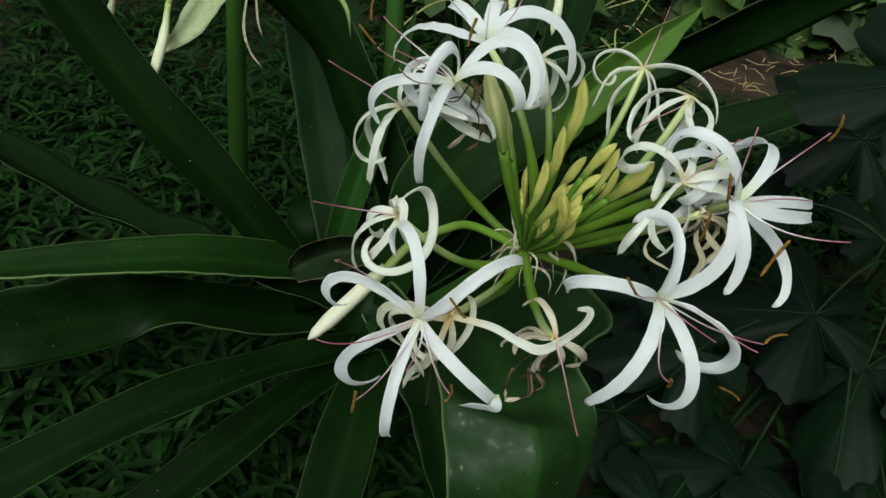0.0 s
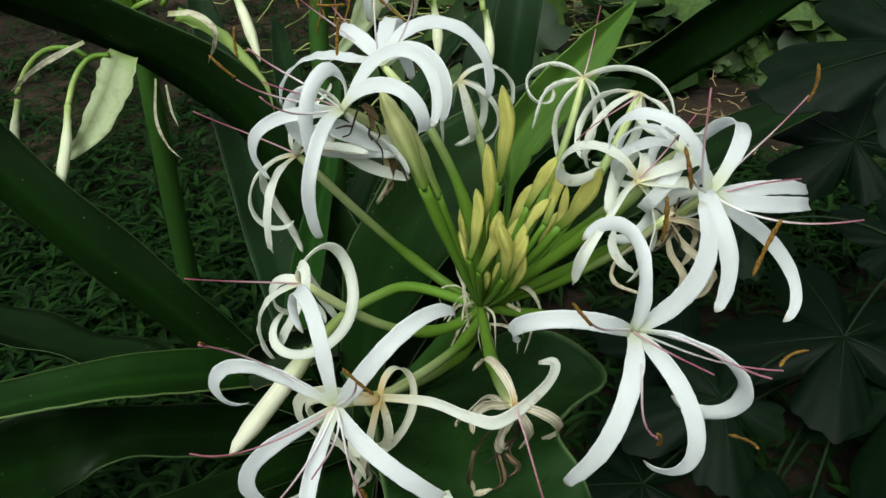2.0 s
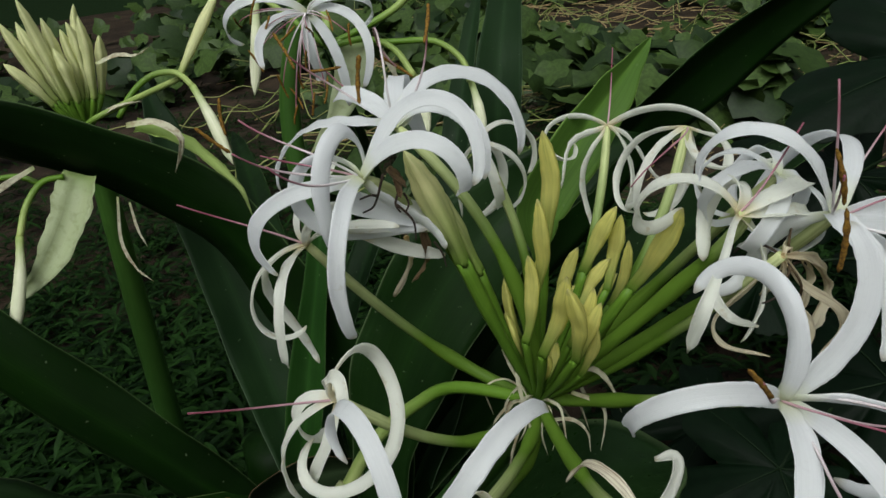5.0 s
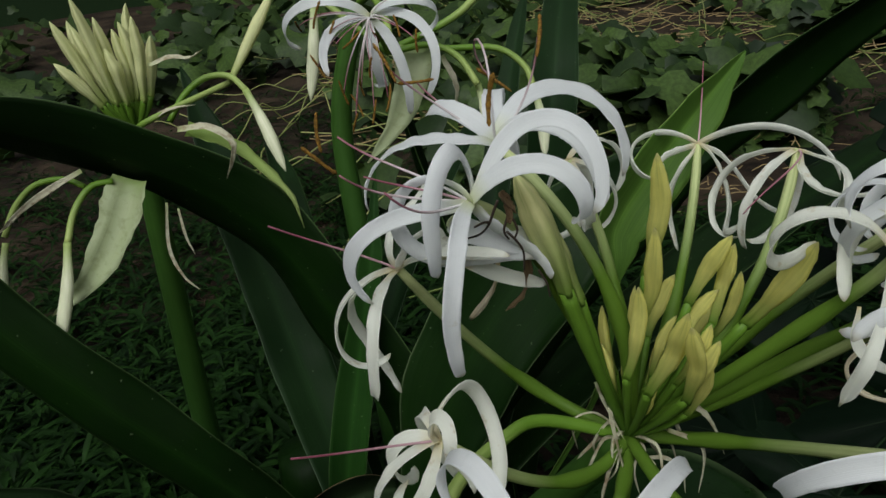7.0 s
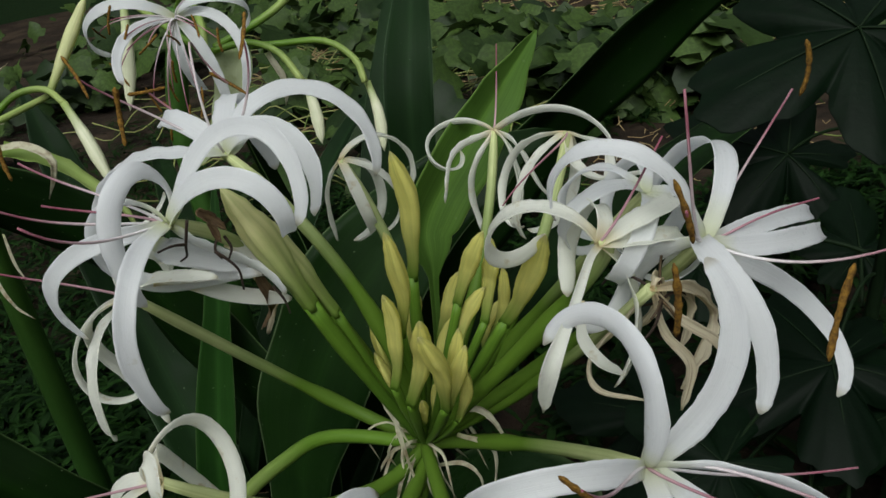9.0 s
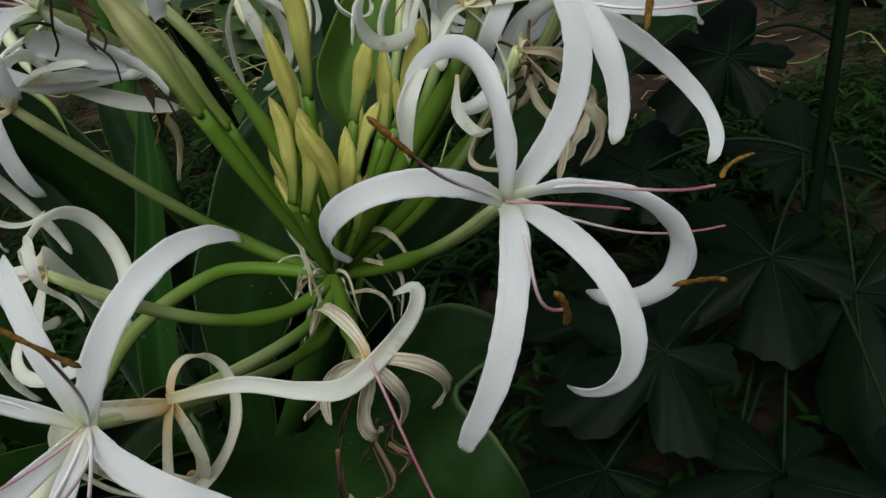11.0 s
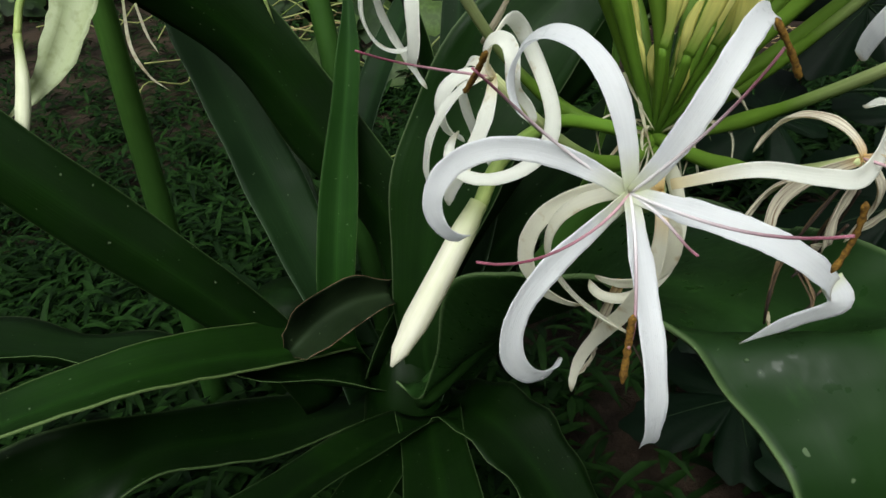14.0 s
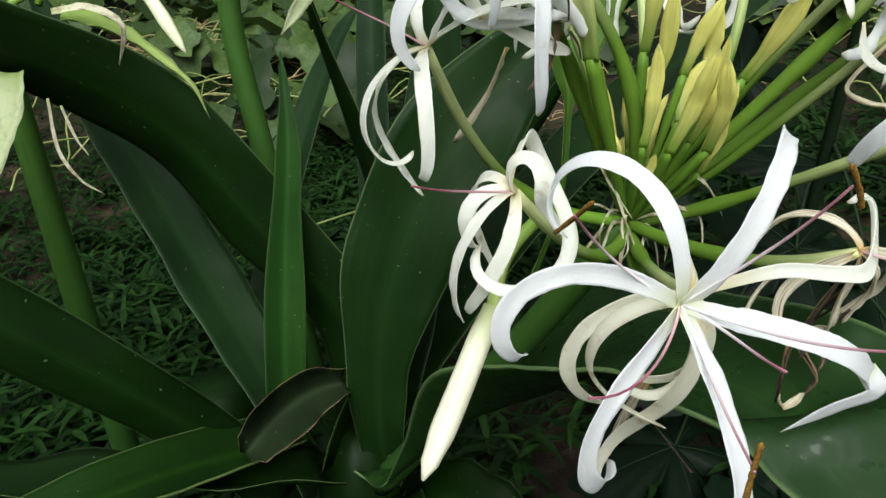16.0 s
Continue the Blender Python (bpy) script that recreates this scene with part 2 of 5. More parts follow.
def mesh_of(name, verts, faces, uvs=None, smooth=True):
    me = bpy.data.meshes.new(name)
    me.from_pydata([tuple(v) for v in verts], [], faces)
    if uvs is not None:
        layer = me.uv_layers.new(name="UVMap")
        idx = np.zeros(len(me.loops), dtype=np.int32)
        me.loops.foreach_get("vertex_index", idx)
        layer.data.foreach_set("uv", np.asarray(uvs, dtype=np.float32)[idx].ravel())
    me.polygons.foreach_set("use_smooth", [smooth] * len(me.polygons))
    me.update()
    return me


def part(name, me, material, parent=None, label=""):
    ob = new(name, me)
    me.materials.append(material)
    if parent is not None:
        ob.parent = parent
        if parent.type == "EMPTY":
            ob.matrix_parent_inverse = Matrix.Translation(-parent.location)
    if label:
        tagged(ob, label)
    return ob


def thing(name, at, label, category, group="", kind=""):
    ob = new(name)
    ob.location, ob.empty_display_size = at, 0.05
    return tagged(ob, label, category, group, kind)


def unit(v):
    v = np.asarray(v, float)
    return v / max(np.linalg.norm(v), 1e-9)


def frame_of(axis):
    z = unit(axis)
    x = unit(np.cross((0.0, 0.0, 1.0), z) if abs(z[2]) < 0.999 else (1.0, 0.0, 0.0))
    return x, np.cross(z, x), z


def bent(base, axis, az, el, length, c1, c2, lat, lat2=0.0, c3=0.0, n=44):
    """A curve that leaves base at azimuth az and elevation el about axis (degrees) and bends by c1 s + c2 s^2 + c3 s^3 towards
    or away from the axis and by lat s + lat2 s^2 round it."""
    x, y, z = frame_of(axis)
    s = (np.arange(n - 1) + 0.5) / (n - 1)
    th, a = np.radians(el + c1 * s + c2 * s * s + c3 * s ** 3), np.radians(az + lat * s + lat2 * s * s)
    t = np.cos(th)[:, None] * (np.cos(a)[:, None] * x + np.sin(a)[:, None] * y) + np.sin(th)[:, None] * z
    return np.vstack([base, np.asarray(base) + np.cumsum(t * length / (n - 1), 0)])


def arc(a, offset, b, n=20):
    """A curve from a to b whose middle is drawn aside by offset."""
    a, b = np.asarray(a, float), np.asarray(b, float)
    c, s = (a + b) / 2 + np.asarray(offset), np.linspace(0, 1, n)[:, None]
    return (1 - s) ** 2 * a + 2 * s * (1 - s) * c + s * s * b


def spline(points, n=32):
    """A smooth curve through a few points."""
    p = np.asarray(points, float)
    p = np.vstack([2 * p[0] - p[1], p, 2 * p[-1] - p[-2]])
    out = []
    per = max(2, n // (len(p) - 3))
    for i in range(1, len(p) - 2):
        for s in np.linspace(0, 1, per, endpoint=False):
            a, b, c, d = p[i - 1:i + 3]
            out.append(0.5 * (2 * b + (c - a) * s + (2 * a - 5 * b + 4 * c - d) * s * s + (3 * b - a - 3 * c + d) * s ** 3))
    return np.vstack([out, p[-2]])


def carried_normals(path, first):
    """Normals carried along a curve without twisting."""
    t = np.gradient(path, axis=0)
    t /= np.linalg.norm(t, axis=1)[:, None]
    n = np.asarray(first, float)
    out = []
    for d in t:
        n = n - d * (n @ d)
        n = unit(n)
        out.append(n)
    return t, np.array(out)


def ribbon(path, normal, widths, thick, fold=0.0, twist=0.0, across=7, ripple=0.0, seed=0, rise=2.0, across_dir=None):
    """A blade of the given widths along a path, with thickness, folded or channelled by fold, twisted by twist degrees."""
    t, nn = carried_normals(path, normal)
    m = len(path)
    s = np.linspace(0, 1, m)
    side = np.cross(t, nn)
    if across_dir is not None:
        side = np.array([unit(np.asarray(across_dir) - d * (d @ np.asarray(across_dir))) for d in t])
        nn = np.cross(side, t)
    tw = np.radians(twist) * s
    c, d = np.cos(tw)[:, None], np.sin(tw)[:, None]
    side, nn = side * c + nn * d, nn * c - side * d
    u = np.linspace(-1, 1, across)
    rng = np.random.RandomState(seed)
    ph, fr = rng.rand(3) * 6.28, 2.0 + rng.rand(3) * 5.0
    top, low, uv = [], [], []
    for i in range(m):
        w = widths[i] / 2
        for v in u:
            wave = ripple * w * abs(v) ** 2 * (math.sin(fr[0] * 2.2 * s[i] * 3 + ph[0] + 1.7 * v) + 0.6 * math.sin(fr[1] * 5 * s[i] + ph[1] + 2.4 * v))
            lift = fold * w * abs(v) ** rise + wave
            p = path[i] + side[i] * (v * w * (1 - 0.25 * min(1.0, abs(fold)) * abs(v))) + nn[i] * lift
            h = nn[i] * (thick / 2) * (1.0 - 0.75 * abs(v) ** 3) * (0.35 + 0.65 * min(1.0, 8 * (1 - s[i]) + 0.05))
            top.append(p + h)
            low.append(p - h)
            uv.append(((v + 1) / 2, s[i]))
    verts, k = top + low, m * across
    faces = []
    for i in range(m - 1):
        for j in range(across - 1):
            a = i * across + j
            faces.append((a, a + across, a + across + 1, a + 1))
            faces.append((k + a, k + a + 1, k + a + across + 1, k + a + across))
        a, b = i * across, i * across + across - 1
        faces.append((a, k + a, k + a + across, a + across))
        faces.append((b, b + across, k + b + across, k + b))
    for j in range(across - 1):
        e = (m - 1) * across + j
        faces.append((j, j + 1, k + j + 1, k + j))
        faces.append((e, k + e, k + e + 1, e + 1))
    return verts, faces, uv + uv


def tube(path, radii, sides=8, lobes=0, lobe_depth=0.0):
    t, nn = carried_normals(path, unit(np.cross(path[1] - path[0], (0.31, 0.83, 0.46))))
    side = np.cross(t, nn)
    m = len(path)
    verts, uv, faces = [], [], []
    for i in range(m):
        for j in range(sides):
            a = 2 * math.pi * j / sides
            r = radii[i] * (1 + lobe_depth * math.cos(lobes * a))
            verts.append(path[i] + r * (math.cos(a) * nn[i] + math.sin(a) * side[i]))
            uv.append((j / sides, i / (m - 1)))
    for i in range(m - 1):
        for j in range(sides):
            k = (j + 1) % sides
            faces.append((i * sides + j, i * sides + k, (i + 1) * sides + k, (i + 1) * sides + j))
    verts += [path[0], path[-1]]
    uv += [(0.5, 0), (0.5, 1)]
    for j in range(sides):
        k = (j + 1) % sides
        faces.append((len(verts) - 2, k, j))
        faces.append((len(verts) - 1, (m - 1) * sides + j, (m - 1) * sides + k))
    return verts, faces, uv


def joined(*pieces):
    verts, faces, uvs = [], [], []
    for v, f, uv in pieces:
        k = len(verts)
        verts += list(v)
        faces += [tuple(i + k for i in q) for q in f]
        uvs += list(uv)
    return verts, faces, uvs


def profile(stops, n):
    at, val = zip(*stops)
    s = np.linspace(0, 1, n)
    # smooth between the stops
    k = np.clip(np.searchsorted(at, s, side="right") - 1, 0, len(at) - 2)
    a, b = np.array(at)[k], np.array(at)[k + 1]
    u = (s - a) / (b - a)
    u = u * u * (3 - 2 * u)
    return np.array(val)[k] * (1 - u) + np.array(val)[k + 1] * u


PETAL_SHAPE = ((0.0, 0.52), (0.06, 0.72), (0.28, 1.0), (0.60, 0.97), (0.84, 0.80), (0.95, 0.62), (0.985, 0.40), (1.0, 0.12))

TORN_SHAPE = ((0.0, 0.52), (0.06, 0.72), (0.30, 1.0), (0.72, 0.97), (1.0, 0.84))


def petal(base, axis, p, width, material, parent, fold, twist=0.0, label="", shape=PETAL_SHAPE, keep=1.0, roll=0.0):
    path = bent(base, axis, *p)[:int(45 * keep)]
    start = path[1] - path[0]
    normal = np.asarray(axis) - start * (np.asarray(axis) @ start) / (start @ start)
    if np.linalg.norm(normal) < 0.2:
        normal = np.cross(start, (0.2, 0.9, 0.3))
    normal = unit(normal) * math.cos(math.radians(roll)) + np.cross(unit(start), unit(normal)) * math.sin(math.radians(roll))
    seed = int(abs(p[0] * 13 + p[1])) % 1000
    rough = 1 + 0.018 * np.random.RandomState(seed).randn(len(path))
    me = mesh_of("petal", *ribbon(path, unit(normal), width * profile(shape, len(path)) * rough, 0.0010, fold, twist, 9, 0.07, seed))
    return part("petal", me, material, parent, label)


def anther(at, direction, parent, length=0.021):
    """A pollen-covered anther, uneven along its length and slightly bowed."""
    d = unit(direction)
    x, y, z = frame_of(d)
    n = 16
    s = np.linspace(0, 1, n)
    rng = np.random.RandomState(int(abs(at[0] * 91000 + at[2] * 37000)) % 9999)
    bow = rng.uniform(0.0005, 0.0025)
    path = np.array([np.asarray(at) + d * length * (k - 0.5) + x * bow * (1 - (2 * k - 1) ** 2) for k in s])
    rad = 0.00078 * np.clip(3.2 * np.sqrt(s * (1 - s)) + 0.25, 0, 1.0) * rng.uniform(0.72, 1.2, n)
    part("anther", mesh_of("anther", *tube(path, rad, 7, 2, 0.25)), ANTHER, parent)


def filament(base, axis, p, parent, tip=True, material=None, radius=0.00052):
    path = bent(base, axis, *p, n=14)
    part("style" if material is STYLE else "filament", mesh_of("filament", *tube(path, radius * np.linspace(1.25, 0.8, len(path)), 6)), material or FILAMENT, parent)
    if tip:
        d = path[-1] - path[-2]
        rng = random.Random(int(abs(p[0] * 31 + p[1] * 7)))
        side = np.cross(d, (rng.uniform(-1, 1), rng.uniform(-1, 1), 0.5))
        anther(path[-1], unit(d) * rng.uniform(-0.2, 1.2) + unit(side) * 0.8 + np.array((0, 0, rng.uniform(-0.8, 0.2))), parent, rng.uniform(0.018, 0.024))


def flower(plant, foot, sag, centre, axis, petals, width, material, fold, label, stamens=(), style=None, tube_r=0.0030, torn=None, tips=(), cut={}, rolls=()):
    """A lily flower: its pedicel and tube as one stem, with petals, filaments, anthers and style."""
    path = arc(foot, sag, centre, 22)
    rad = tube_r * profile(((0.0, 1.15), (0.3, 1.25), (0.42, 1.45), (0.55, 1.0), (0.9, 0.95), (1.0, 0.7)), len(path))
    stem = part("flower", mesh_of("flower_stem", *tube(path, rad, 10)), FLOWER_TUBE, plant, label)
    for i, p in enumerate(petals):
        petal(centre, axis, p, width * (1.06 if i % 2 else 0.96), material, stem, fold, 0.0, "", TORN_SHAPE if i == torn else PETAL_SHAPE, cut.get(i, 1.0), rolls[i] if i < len(rolls) else 0.0)
    for p in stamens:
        filament(centre, axis, p, stem, not tips, FILAMENT)
    for a, b in tips:
        anther((np.array(a) + np.array(b)) / 2, np.array(a) - np.array(b), stem, np.linalg.norm(np.array(a) - np.array(b)))
    if style:
        filament(centre, axis, style, stem, False, STYLE, 0.00048)
    return stem


BUD_SHAPE = ((0.0, 0.58), (0.10, 0.56), (0.22, 0.64), (0.45, 0.90), (0.66, 1.0), (0.85, 0.72), (0.95, 0.34), (1.0, 0.05))


def bud(plant, foot, neck, tip, radius, material=None, label="", bow=0.006):
    """A closed bud from neck to tip on a pedicel that rises from foot."""
    neck, tip = np.asarray(neck, float), np.asarray(tip, float)
    x, y, z = frame_of(tip - neck)
    rng = np.random.RandomState(int(abs(tip[0] * 71000 + tip[2] * 53000)) % 9999)
    path = arc(neck, x * bow * rng.uniform(0.2, 1.6) + y * bow * rng.uniform(-0.8, 0.8), tip, 22)
    s = np.linspace(0, 1, 22)
    path = path + np.outer(np.sin(s * math.pi) * np.sin(s * 9 + rng.uniform(0, 6)), x) * radius * 0.16
    lump = 1 + 0.05 * np.sin(s * 13 + rng.uniform(0, 6)) * s * (1 - s) * 4 + rng.uniform(-0.025, 0.025, 22)
    body = part("bud", mesh_of("bud", *tube(path, radius * lump * profile(BUD_SHAPE, len(path)), 18, 3, 0.24)), material or BUD, plant, label)
    stalk = arc(foot, (neck - np.asarray(foot)) * 0.0 + np.array((0, 0, -0.006)), neck + (tip - neck) * 0.02, 14)
    part("pedicel", mesh_of("pedicel", *tube(stalk, radius * profile(((0, 0.46), (0.5, 0.48), (0.78, 0.64), (1, 0.575)), 14), 12)), BUD_STALK, body)
    return body


LEAF_SHAPE = ((0.0, 0.95), (0.12, 0.86), (0.4, 1.0), (0.66, 0.9), (0.86, 0.55), (0.96, 0.2), (1.0, 0.03))
WAISTED = ((0.0, 0.40), (0.2, 0.55), (0.45, 0.95), (0.62, 1.0), (0.86, 0.6), (0.96, 0.2), (1.0, 0.03))


def strap_leaf(plant, base, p, width, material=None, fold=0.35, twist=0.0, ripple=0.07, seed=0, label="", lean=0.0, shape=LEAF_SHAPE):
    path = bent(base, (0, 0, 1), *p, n=40)
    az = math.radians(p[0])
    start = path[1] - path[0]
    normal = np.array((-math.cos(az), -math.sin(az), 0.0)) * max(0.05, unit(start)[2]) + np.array((0, 0, 1.0)) * max(0.05, math.cos(math.radians(p[1])))
    if lean:
        k, c, s = unit(start), math.cos(math.radians(lean)), math.sin(math.radians(lean))
        normal = normal * c + np.cross(k, normal) * s
    me = mesh_of("leaf", *ribbon(path, unit(normal), width * profile(shape, len(path)), 0.0022, fold, twist, 11, ripple, seed, 1.5))
    return part("leaf", me, material or LEAF, plant, label)

# flowers of the near umbel: centre, axis, sag of the pedicel, and for each petal azimuth, elevation, length, bend, bend, swerve
FLOWERS = {}
FLOWERS["A"] = ((0.025, 0.327, 0.602), (-0.67, -0.63, 0.4), (0.042, 0.057, -0.078), [
    (89, 32, 0.111, -34, -222, 35, 201, 216),
    (44, 21, 0.102, 28, -310, 75, -34, 147),
    (143, 47, 0.105, -40, 36, 37, 166, -142),
    (244, 39, 0.117, 95, -527, -71, 193, 285),
    (304, 39, 0.105, 62, -339, 9, -81, 177),
    (351, 17, 0.079, 47, -309, 40, -99, 189),
])
FLOWERS["B"] = ((0.168, 0.327, 0.637), (0.62, -0.51, 0.6), (0.024, 0.057, -0.048), [
    (136, 44, 0.11, 85, -564, -254, 176, 242),
    (16, 69, 0.077, 23, -128, 126, -71, 25),
    (151, 17, 0.106, 67, -602, -63, 59, 360),
    (245, 74, 0.115, -6, -424, 165, -171, 211),
    (224, 49, 0.099, -77, 5, 80, -48, -121),
    (192, 30, 0.102, -64, -234, 37, 63, 211),
])
FLOWERS["E"] = ((0.007, 0.406, 0.62), (-0.47, -0.27, 0.84), (0.011, -0.007, -0.052), [
    (142, 103, 0.063, -284, 3, -408, 3, 36),
    (45, 103, 0.165, -922, 829, 466, -614, -181),
    (267, 58, 0.079, -354, 392, -107, 119, -182),
    (200, 46, 0.06, -187, -58, 124, 22, 35),
    (150, 27, 0.095, -377, 421, 126, 55, -142),
    (301, -13, 0.068, -71, 51, -158, 59, -21),
])
FLOWERS["H"] = ((0.181, 0.383, 0.687), (0.41, -0.44, 0.8), (0.053, -0.048, 0.073), [
    (106, 34, 0.091, -217, -40, -14, 90, -31),
    (50, 83, 0.06, -429, 0, -40, 46, 216),
    (318, 65, 0.061, -86, -139, 73, -29, 108),
    (288, 32, 0.059, 28, -220, 141, -119, 29),
    (304, -12, 0.063, -82, 22, -83, -37, 28),
])
FLOWERS["D"] = ((0.213, 0.368, 0.686), (0.33, -0.27, 0.91), (0.056, 0.003, 0.016), [
    (112, 44, 0.091, 66, -418, -21, -21, 169),
    (4, 55, 0.126, -172, -17, 35, -5, 42),
    (332, -9, 0.102, 132, -350, -27, 51, 210),
    (308, -11, 0.097, 81, -156, 38, 8, 53),
    (281, -12, 0.106, -48, 56, 213, -335, -29),
    (148, 31, 0.074, -86, -127, 360, -319, 130),
    (78, -39, 0.068, -89, 16, -2, -178, -58),
])
FLOWERS["I"] = ((0.046, 0.344, 0.589), (-0.58, -0.71, 0.39), (0.032, 0.05, -0.044), [
    (273, -190, 0.113, 661, -413, 143, -285, -127),
    (163, 63, 0.11, -226, 89, 120, 73, 37),
    (142, 103, 0.129, -460, 281, 239, -25, 119),
    (297, 44, 0.128, -376, 482, -230, 203, -159),
    (315, 4, 0.064, -142, 174, -151, -4, -25),
])
FLOWERS["C"] = ((0.0345, 0.44, 0.709), (-0.26, -0.05, 0.96), (0.003, 0.034, 0.044), [
    (319, 12, 0.095, 31, -511, 109, -280, 415),
    (323, 188, 0.102, -568, 146, 65, -225, 192),
    (245, 3, 0.086, 95, -310, 54, -88, 80),
    (59, 46, 0.079, -114, -52, 33, -100, -63),
    (100, 25, 0.099, 230, -950, 20, -227, 658),
    (107, -84, 0.057, 118, -135, 60, -167, 21),
    (215, 74, 0.117, -353, -169, 142, -119, 296),
])
FLOWERS["F"] = ((0.003, 0.473, 0.668), (-0.4, 0.02, 0.92), (0.009, 0.074, -0.072), [
    (259, 19, 0.089, -136, 58, 38, -1, -137),
    (322, 9, 0.079, 4, -426, 99, -236, 393),
    (292, 34, 0.099, -336, 382, -214, 102, -213),
    (124, 115, 0.06, -324, 150, 46, -34, 98),
    (22, 22, 0.059, 165, -295, 59, 196, -230),
    (48, 24, 0.067, -53, 23, -18, 35, -23),
])
FLOWERS["J"] = ((0.113, 0.326, 0.595), (0.24, -0.87, 0.43), (-0.004, -0.023, -0.014), [
    (84, 2, 0.054, -176, 9, 109, -148, 21),
    (196, -59, 0.049, -104, 249, 82, -11, -84),
    (262, -68, 0.075, -140, 254, 80, -195, 50),
    (271, -17, 0.05, -161, 454, -174, 303, -371),
    (285, 27, 0.043, -181, 43, 58, -107, 82),
    (338, 20, 0.066, -99, -94, -57, -43, 113),
])
FLOWERS["Q"] = ((0.057, 0.49, 0.716), (-0.2, -0.59, 0.78), (0.027, -0.042, 0.03), [
    (82, 12, 0.108, -27, -160, -153, -39, 147),
    (228, 67, 0.093, -293, 248, -275, 347, -51),
    (129, 37, 0.052, -41, -128, 74, -62, 67),
    (93, 9, 0.06, -58, 85, 36, -70, -195),
    (39, 53, 0.085, -202, 239, -198, 64, -78),
    (35, 2, 0.065, -119, -27, 289, -225, -3),
])
FLOWERS["G"] = ((0.203, 0.576, 0.669), (0.45, 0.69, 0.57), (0.017, 0.002, -0.011), [
    (359, 42, 0.093, -173, -68, 32, 27, -116),
    (349, -19, 0.062, -70, -103, 139, -15, 64),
    (1, -76, 0.074, 144, -124, -216, 97, 0),
    (146, 15, 0.101, -67, 7, 36, 6, -35),
    (157, -30, 0.089, -243, 560, 36, 139, -511),
    (167, -23, 0.086, -138, 133, -62, 50, 0),
])
FLOWERS["L"] = ((0.219, 0.5, 0.6865), (0.34, 0.12, 0.93), (0.01, -0.036, -0.001), [
    (9, -14, 0.096, -17, -173, -57, 47, -5),
    (161, -62, 0.074, 122, 80, 25, 22, -116),
    (208, -8, 0.058, 58, -193, -89, -10, -65),
])
FLOWERS["M"] = ((0.108, 0.54, 0.685), (-0.2, -0.2, 0.96), (0.031, 0.024, -0.016), [
    (80, 21, 0.077, -153, 11, -24, -19, -13),
    (102, -33, 0.087, -22, -259, 13, -84, 139),
    (203, -35, 0.059, -92, 20, 7, -1, 30),
])
FLOWERS["P"] = ((0.023, 0.782, 0.742), (-0.15, -0.75, 0.65), (0.0, 0.0, 0.0), [
    (213, 49, 0.092, -36, -20, 38, 44),
    (164, 64, 0.129, -187, -3, 46, 4),
    (1, 35, 0.111, -91, 4, -88, -56),
    (267, 12, 0.091, -135, -34, 23, 30),
    (2, 65, 0.106, -189, -42, -4, 22),
    (312, 13, 0.092, -105, 28, -40, -16),
])
# strap leaves: foot and bend
LEAVES = {}
LEAVES["b"] = ((0.011, 0.697, 0.209), (7, 93, 0.542, -56, -31, -5))
LEAVES["e1"] = ((-0.005, 0.681, 0.177), (229, 34, 0.752, -29, -10, 5))
LEAVES["e2"] = ((0.002, 0.696, 0.181), (233, 10, 0.753, -38, 24, -2, -11))
LEAVES["f"] = ((-0.090, 0.732, 0.187), (189, 72, 0.755, -87, 111, -6, -29))
LEAVES["g"] = ((-0.050, 0.690, 0.231), (181, 29, 0.617, -50, 65, -18, -6))
LEAVES["h"] = ((-0.047, 0.737, 0.184), (112, 59, 0.602, -17, 15, 3))
LEAVES["i"] = ((0.120, 0.820, 0.100), (170, 84, 0.620, -5, 0, 0))
LEAVES["n"] = ((0.002, 0.705, 0.191), (41, 44, 0.738, -13, 38, 29))
LEAVES["p"] = ((-0.027, 0.727, 0.211), (22, 58, 0.770, -50, 13, -10))
LEAVES["q"] = ((-0.009, 0.728, 0.205), (21, 39, 0.807, -51, 25, -5))
# filaments and styles, in the same terms
FILAMENTS, STYLES = {}, {}
FILAMENTS["A"] = [(42, 25, 0.073, 17, 6, -2, 16, -10), (353, 29, 0.08, 33, -52, 2, 28, 25), (308, 43, 0.078, 20, 28, -33, 68, -11), (150, 42, 0.08, 10, 58, -31, -31, -36), (344, 21, 0.053, 92, -40, -24, 41, -13)]
STYLES["A"] = (268, 61, 0.073, 53, -65, -28, -76, 0)
FILAMENTS["B"] = [(245, 84, 0.071, -89, 62, 18, -62, 11), (306, 15, 0.098, -69, 102, 25, -24, 11), (204, 36, 0.08, -95, 115, -11, -22, 3), (145, 22, 0.078, -15, 32, 45, -63, -15)]
STYLES["B"] = (184, 46, 0.052, 36, -31, 63, 10, 3)
FILAMENTS["C"] = [(231, 19, 0.061, 25, 31, 98, -16, -19), (227, 49, 0.063, -79, 78, -32, 45, 11), (299, 27, 0.058, -30, 86, 59, -57, -15)]
STYLES["C"] = (221, 29, 0.046, -4, 25, 66, -18, -6)
FILAMENTS["Q"] = [(147, 16, 0.069, 40, 23, 15, 39), (130, -10, 0.060, -44, 100, 11, 5), (80, 93, 0.098, -136, -115, 34, 35), (42, 27, 0.055, 19, 29, 28, 1)]
FILAMENTS["D"] = [(177, 161, 0.088, 62, -100, -9, 4, -24), (171, 19, 0.07, 118, -70, -69, -49, -16), (261, 5, 0.073, 31, -2, 82, -34, -4), (166, 26, 0.068, 4, 8, 16, -24, 4)]
STYLES["D"] = (325, -5, 0.051, 50, 5, 55, -116, 0)
STYLES["E"] = (258, 55, 0.069, -4, 12, 9, 12)
